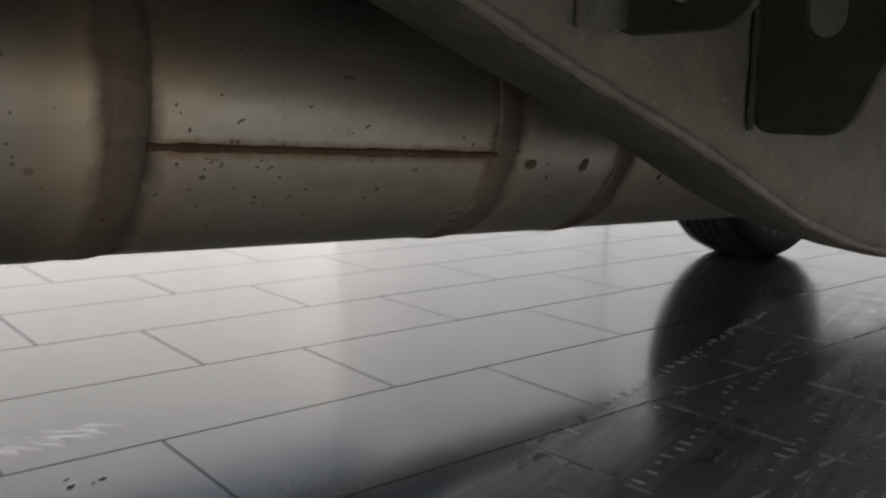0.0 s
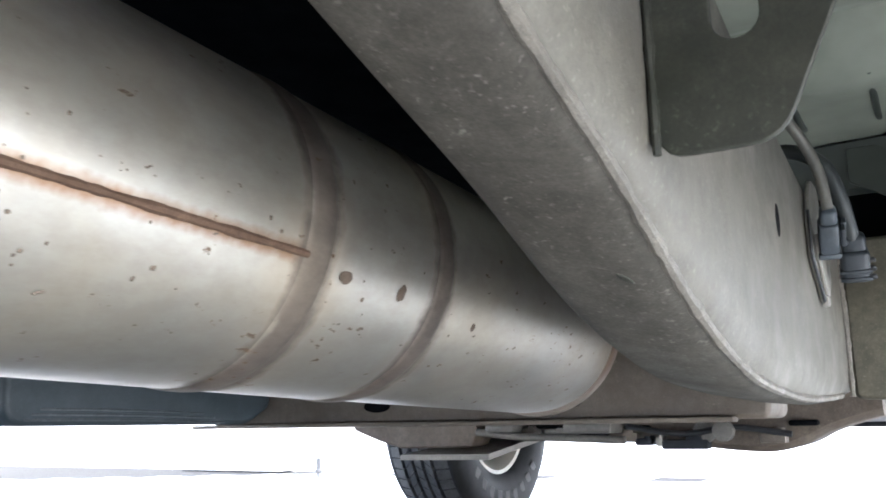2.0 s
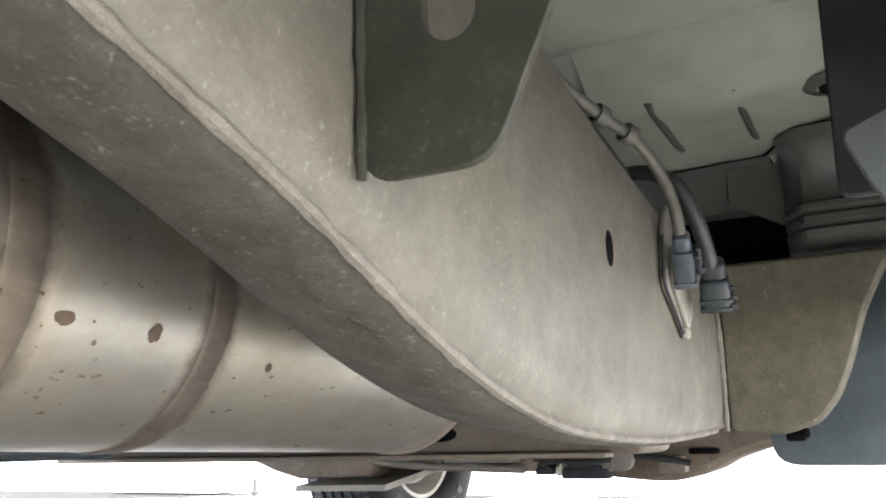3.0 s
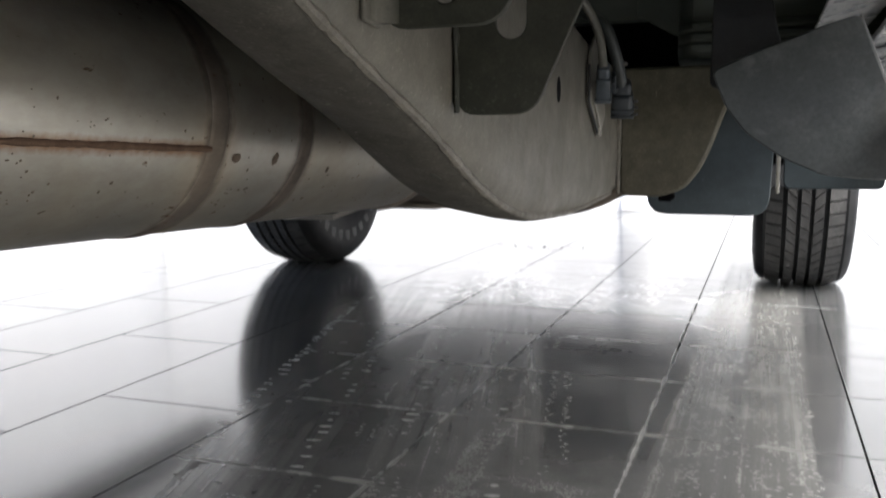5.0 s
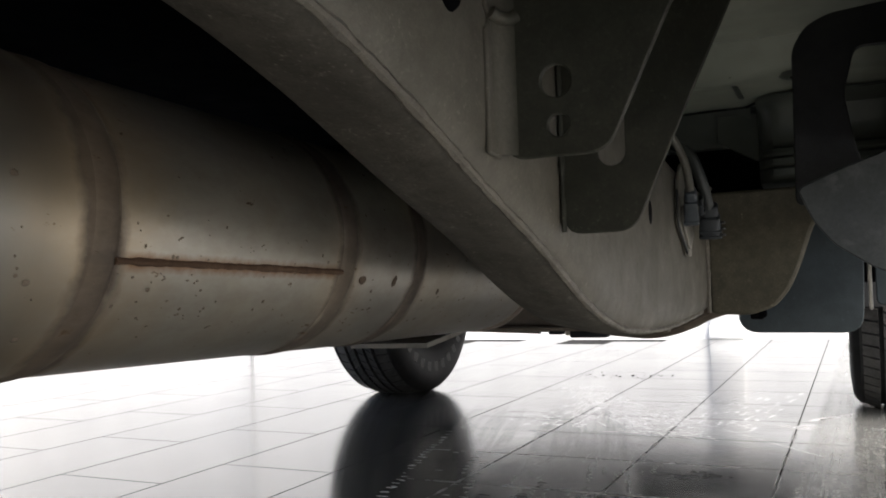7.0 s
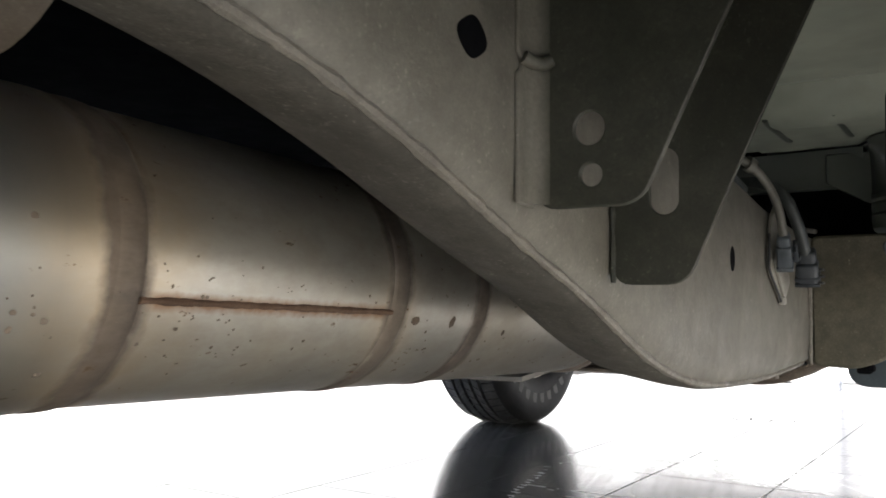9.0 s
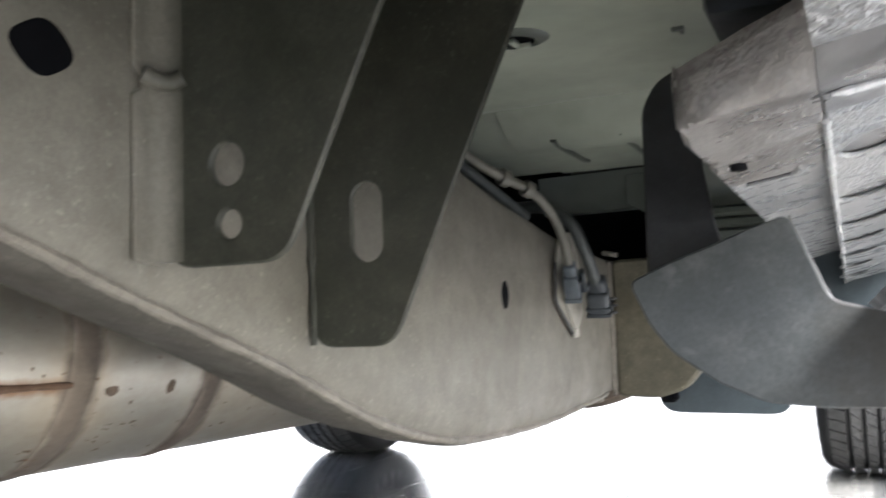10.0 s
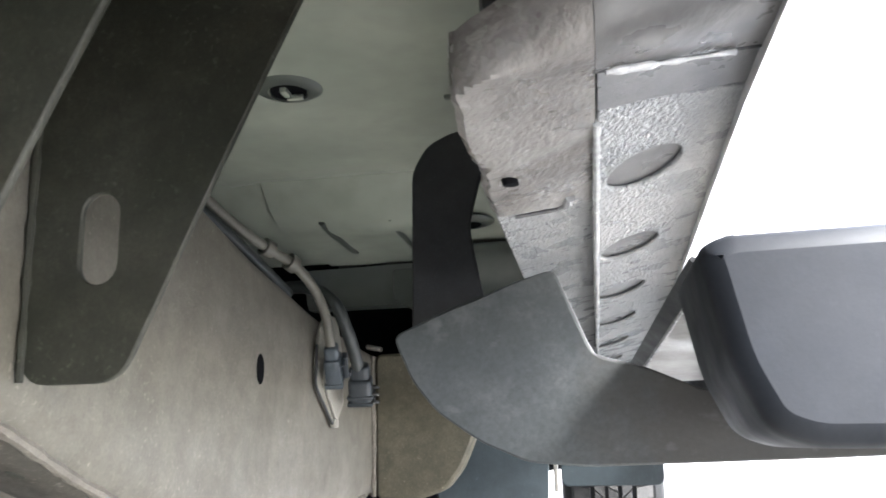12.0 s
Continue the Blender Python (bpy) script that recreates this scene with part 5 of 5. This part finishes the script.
top = [(-1.75, 0.62), (-1.78, 1.02), (-1.72, 1.1), (-0.15, 1.12), (-0.05, 1.15), (0.2, 1.72), (0.4, 1.78), (1.2, 1.78), (1.45, 1.72), (2.0, 1.2), (2.1, 1.15), (3.3, 1.08), (3.52, 0.98), (3.58, 0.62)]
low_edge = [(3.5, 0.58)] + arch(2.81, 0.47, 0.6) + arch(-0.75, 0.47, 0.6) + [(-1.6, 0.58)]
for x in (0.2, 2 * MID - 0.2):
    shell = part("body_side", plate(top + low_edge, [], 0.03, WHITE_PAINT, Matrix.Translation((x, 0, 0)) @ ALONG, 0.004), WHITE_PAINT, car, "white painted body side")
    s = 0.018 if x > MID else -0.018
    for win in ([(0.08, 1.2), (0.25, 1.64), (0.66, 1.68), (0.66, 1.2)], [(0.74, 1.2), (0.74, 1.68), (1.2, 1.68), (1.45, 1.6), (1.85, 1.2)]):
        part("window", plate(rounded(win, 0.03), [], 0.006, GLASS_DARK, Matrix.Translation((x + s, 0, 0)) @ ALONG, 0.001), GLASS_DARK, shell)
skin = [[(x, y, z) for x in (2 * MID - 0.19, 0.19)] for y, z in top]
bm = bmesh.new()
rows = [[bm.verts.new(p) for p in r] for r in skin]
for a, b in zip(rows, rows[1:]):
    bm.faces.new((a[0], a[1], b[1], b[0]))
g = bmesh.ops.solidify(bm, geom=bm.faces[:], thickness=0.02)
part("body_top", bm, WHITE_PAINT, car, "white painted bonnet, roof and bed top", False)

# ---- small things on the floor and far off ----
pillar = joined(box((0.19, 0.02, 3.3), (-0.72, 5.389, 1.651), 0.006), box((0.2, 0.026, 0.08), (-0.72, 5.385, 0.041), 0.004))
tagged(new("pillar", mesh_of(pillar, WALL_WHITE)), "shallow white painted pilaster on the wall", "pillar", kind="structure")
block = new("kerb_block", mesh_of(box((1.0, 0.2, 0.1), (-4.92, 5.24, 0.051), 0.015), KERB))
tagged(block, "low pale grey block on the floor by the white wall", "kerb")
pipe = tagged(new("wall_pipe"), "thin pale pipe with a dark foot beside the white wall", "pipe")
pipe.location = (-4.15, 5.26, 0)
part("pipe_tube", lathe([(0.09, 0.011), (0.092, 0.0125), (2.6, 0.0125), (2.602, 0.011)], 16, "z"), KERB, pipe)
part("pipe_foot", lathe([(0.0005, 0.028), (0.012, 0.028), (0.018, 0.017), (0.095, 0.016), (0.098, 0.013)], 16, "z"), BLACK_PLASTIC, pipe, "dark plastic foot")


def crumbs(spread, n, size, mat, name, label, category, seed):
    """Loose bits lying on the tiles, in one mesh."""
    r = random.Random(seed)
    bits = []
    for _ in range(n):
        x, y = spread(r)
        s = size * r.uniform(0.5, 1.5)
        b = bmesh.new()
        bmesh.ops.create_icosphere(b, subdivisions=1, radius=s)
        bmesh.ops.transform(b, matrix=Matrix.Translation((x, y, s * 0.15)) @ Matrix.Rotation(r.uniform(0, 6.3), 4, "Z") @ Matrix.Diagonal((r.uniform(0.7, 2.6), 1, 0.25, 1)), verts=b.verts)
        bits.append(b)
    tagged(new(name, mesh_of(joined(*bits), mat)), label, category, kind="stuff")


def dashes(places, size, mat, name, label, seed):
    """Flat flakes of dried dirt lying on the tiles, in one mesh; places gives x, y and a turn."""
    r = random.Random(seed)
    verts, faces = [], []
    for x, y, a in places(r):
        lx, ly = size[0] * r.uniform(0.4, 1.4), size[1] * r.uniform(0.5, 1.5)
        base, n = len(verts), 8
        for zz, k in ((0.00005, 1.0), (0.00022, 0.85)):
            for i in range(n):
                q = 2 * math.pi * i / n
                px, py = lx * k * math.cos(q) * r.uniform(0.75, 1.15), ly * k * math.sin(q) * r.uniform(0.75, 1.15)
                verts.append((x + px * math.cos(a) - py * math.sin(a), y + px * math.sin(a) + py * math.cos(a), zz))
        faces += [tuple(base + j for j in (i, (i + 1) % n, n + (i + 1) % n, n + i)) for i in range(n)] + [tuple(base + n + i for i in range(n))]
    me = bpy.data.meshes.new(name)
    me.from_pydata(verts, [], faces)
    me.materials.append(mat)
    return tagged(new(name, me), label, "dirt", kind="stuff")


def lane(r, x0, slope, y0, y1, pitch, width=0.0, clump=0.0, seed=0.0):
    """Marks one behind the other along x = x0 + slope * y, thinned out in clumps."""
    y = y0
    while y < y1:
        x = x0 + slope * y
        if noise.noise(Vector((x * 9 + seed, y * 11, seed))) > clump:
            yield x + r.uniform(-width, width), y, slope * -0.4 + r.uniform(-0.15, 0.15)
        y += pitch * r.uniform(0.8, 1.25)


def edge_prints(r):
    for x, y, a in lane(r, -0.485, -0.257, 1.0, 2.1, 0.033, 0.003, -0.9, 1.0):
        for k in range(r.choice((1, 2, 2, 3))):
            yield x + r.uniform(-0.008, 0.008), y + r.uniform(-0.006, 0.006), a + r.uniform(-0.3, 0.3)


def block_prints(r):
    for k, (x0, slope, y0, y1, thin) in enumerate(((-0.314, -0.265, 0.98, 1.75, -0.1), (-0.345, -0.265, 1.3, 1.8, 0.0), (-0.41, -0.26, 1.2, 1.9, 0.1), (-0.205, -0.248, 1.15, 1.6, 0.1), (-0.055, -0.25, 0.85, 1.35, 0.2))):
        yield from lane(r, x0, slope, y0, y1, 0.03, 0.004, thin, 4.0 + k)


def dark_prints(r):
    yield from lane(r, -0.478, -0.26, 0.6, 0.74, 0.012, 0.006, -0.6, 1.0)
    yield from lane(r, -0.455, -0.26, 0.6, 0.73, 0.012, 0.006, -0.4, 2.0)
    yield from lane(r, -0.466, -0.26, 0.89, 0.95, 0.011, 0.006, -1.0, 2.0)
    yield from lane(r, -0.32, -0.26, 0.93, 0.96, 0.011, 0.006, -1.0, 2.0)
    for k, (x0, y0, y1) in enumerate(((-0.335, 1.2, 1.65), (-0.3, 1.15, 1.5), (-0.222, 0.97, 1.58), (-0.19, 1.15, 1.62), (-0.075, 1.02, 1.5), (-0.045, 1.02, 1.45), (-0.018, 1.2, 1.42))):
        yield from lane(r, x0, -0.25, y0, y1, 0.0165, 0.005, -0.15, 5.0 + k)
    for _ in range(26):
        yield r.gauss(-0.305, 0.035), r.gauss(1.76, 0.022), r.uniform(-0.4, 0.4)
    for _ in range(7):
        yield r.gauss(0.042, 0.014), r.gauss(1.511, 0.005), r.uniform(-0.2, 0.2)


def wheel_splash(r):
    """Bright tread rows of two tracks that cross."""
    for k in range(10):
        for x, y, a in lane(r, 0.74 + 0.02 * k, -0.58, 2.15, 3.15, 0.022, 0.004, -0.25, 60.0 + k):
            yield x, y, r.uniform(-0.15, 0.15)
    for k in range(8):
        for x, y, a in lane(r, -0.9 + 0.022 * k, 0.02, 2.25, 2.8, 0.018, 0.004, -0.05, 80.0 + k):
            yield x, y, a
    for k in range(12):
        for x, y, a in lane(r, -0.8 + 0.026 * k, 0.11, 2.3, 3.05, 0.02, 0.004, 0.08, 90.0 + k):
            yield x, y, (1.2 if k % 2 else -0.9) + r.uniform(-0.2, 0.2)


def splash_prints(r):
    for _ in range(26):
        y = r.uniform(2.25, 3.1)
        yield r.gauss(-0.66 + 0.2 * (2.7 - y), 0.16), y, r.choice((1.1, -0.95)) + r.uniform(-0.15, 0.15)
    for k in range(9):
        yield from lane(r, -0.5 + 0.02 * k, -0.02 * k + 0.05, 2.2, 2.95, 0.03, 0.004, 0.0, 20.0 + k)
    for _ in range(18):
        yield r.gauss(-0.163, 0.012), r.gauss(2.385, 0.02), r.uniform(-0.4, 0.4)
    for _ in range(26):
        q = r.random()
        yield -0.12 + 0.09 * q + r.gauss(0, 0.006), 2.5 + 0.14 * q, 0.8
    for _ in range(9):
        yield r.uniform(0.0, 0.16), r.gauss(2.392, 0.008), r.uniform(-0.1, 0.1)
    for k in range(12):
        q = k / 11
        yield -0.549 + 0.44 * q, 2.551 - 0.506 * q, -0.855 + r.uniform(-0.05, 0.05)


def band_prints(r):
    """Fine marks of the rolling tread: broken rows in the straight lane and in the slanting track."""
    for k in range(14):
        for x, y, a in lane(r, -0.118 + 0.0148 * k, 0.0, 0.75, 2.4, 0.0125, 0.006, 0.08, 30.0 + k):
            yield x, y, a + r.uniform(-0.25, 0.25)
    for k in range(13):
        for x, y, a in lane(r, -0.02 - 0.026 * k, -0.2, 0.75, 1.9, 0.0125, 0.006, 0.06, 50.0 + k):
            yield x, y, a + r.uniform(-0.25, 0.25)
    for _ in range(420):
        yield r.uniform(-0.12, 0.08), r.uniform(0.75, 2.3), r.gauss(0, 0.5)


def glyph_prints(r):
    for gx, gy in ((-0.385, 0.9), (-0.345, 0.908), (-0.305, 0.912), (-0.268, 0.925), (-0.36, 0.835), (-0.29, 0.85)):
        a = r.uniform(-0.25, 0.15)
        for dx, dy, turn in ((0, 0, 0), (0.009, -0.007, 1.45), (0.002, -0.015, 0.05), (-0.008, -0.006, 1.3)):
            if r.random() < 0.62:
                yield gx + dx + r.uniform(-0.002, 0.002), gy + dy + r.uniform(-0.002, 0.002), a + turn


def fan_prints(r):
    for i in range(26):
        yield -1.13 - 0.05 * r.random(), 0.36 + 0.006 * i, 0.9 + r.uniform(-0.3, 0.3)


dashes(edge_prints, (0.0085, 0.0032), DIRT_PALE, "tread_prints", "pale dried tyre-tread marks on the tiles", 1)
dashes(block_prints, (0.009, 0.004), DIRT, "block_prints", "grey dried tread-block marks on the tiles", 11)
dashes(dark_prints, (0.0105, 0.0038), DIRT_DARK, "dark_tread_prints", "dark damp tyre-tread marks on the tiles", 2)
dashes(wheel_splash, (0.0115, 0.0048), WET_DIRT, "splash_rows", "bright tread rows left by wet tyres on the tiles", 12)
dashes(splash_prints, (0.045, 0.0022), WET_DIRT, "splash_marks", "pale dried splash marks on the tiles", 3)
dashes(band_prints, (0.0042, 0.0009), DIRT, "fine_prints", "fine dusty tread marks behind the tyre", 5)
dashes(glyph_prints, (0.008, 0.0009), DIRT, "bracket_prints", "pale angular tread marks on a tile", 10)
dashes(fan_prints, (0.03, 0.001), WET_DIRT, "splash_fan", "feathered pale splash on a tile", 6)
crumbs(lambda r: (lambda q: (-0.59 + r.gauss(0, 0.035) - 0.25 * (q - 0.8), q))(r.uniform(0.68, 0.98)), 90, 0.0023, WATER, "water_beads", "small water beads on a dark tile", "water", 7)
crumbs(lambda r: (r.gauss(-0.98, 0.02), r.gauss(0.415, 0.01)), 4, 0.006, WATER, "water_drops", "a few water drops on a tile", "water", 8)
crumbs(lambda r: (r.uniform(-1.05, -0.68), r.gauss(3.42, 0.04)), 30, 0.0034, DIRT_DARK, "mud_crumbs", "small dark mud crumbs on the tiles", "dirt", 9)

residue = joined(*[box((0.0026 + 0.0008 * math.sin(k * 7), 0.11, 0.004), (-0.1578 + 0.0002 * math.sin(k * 5), 0.78 + 0.108 * k, -0.0029), 0.0008, 1) for k in range(9)])
tagged(new("joint_residue", mesh_of(residue, DIRT)), "pale dried dirt filling a joint between tiles", "dirt", kind="stuff")

# ---- floor tiles ----
W0, C0, GAP = 0.3, 4.526, 0.003


def tile_mesh(lx, ly):
    bm = bmesh.new()
    hx, hy = (lx - GAP) / 2, (ly - GAP) / 2
    e = 0.0005
    rings = [[bm.verts.new((sx * (hx - i), sy * (hy - i), z)) for sx, sy in ((-1, -1), (1, -1), (1, 1), (-1, 1))] for i, z in ((0, -0.007), (0, -e), (e, 0))]
    for a, b in zip(rings, rings[1:]):
        for k in range(4):
            bm.faces.new((a[k], a[(k + 1) % 4], b[(k + 1) % 4], b[k]))
    bm.faces.new(rings[-1])
    return mesh_of(bm, TILE, False)


def tile_places():
    """Square tiles under the car, staggered double tiles outside it."""
    for c in range(int(X0 / W0 + C0) - 1, int(X1 / W0 + C0) + 1):
        x = W0 * (c + 0.5 - C0)
        if not X0 < x < X1:
            continue
        if c >= 2:
            for k in range(int(Y0 / W0) - 1, int(Y1 / W0) + 1):
                y = W0 * (k + 0.2 + 0.5)
                if Y0 < y < Y1:
                    yield x, y, 0
        else:
            ph = 1.2 + (2 / 3) * c
            for k in range(int(Y0 / 0.6) - 2, int(Y1 / 0.6) + 2):
                y = W0 * (ph + 2 * k + 1)
                if Y0 + 0.2 < y < Y1 - 0.2:
                    yield x, y, 1


meshes = (tile_mesh(W0, W0), tile_mesh(W0, 2 * W0))
near, rest = [], []
for x, y, kind in tile_places():
    (near if -1.9 < x < 0.65 and 0.3 < y < 4.2 else rest).append((x, y, kind))
near.sort(key=lambda q: abs(q[1] - 1.8) + abs(q[0] + 0.6))
near, rest = near[:290], rest + near[290:]
for x, y, kind in near:
    t = new("tile", meshes[kind])
    t.parent = floor
    t.location = (x, y, 0)
verts, faces = [], []
for x, y, kind in rest:
    me = meshes[kind]
    base = len(verts)
    verts += [(v.co.x + x, v.co.y + y, v.co.z) for v in me.vertices]
    faces += [tuple(base + i for i in f.vertices) for f in me.polygons]
me = bpy.data.meshes.new("outer_tiles")
me.from_pydata(verts, [], faces)
me.materials.append(TILE)
far_tiles = new("outer_tiles", me)
far_tiles.parent = floor
tagged(far_tiles, "dark grey glazed tiles farther out", kind="stuff")
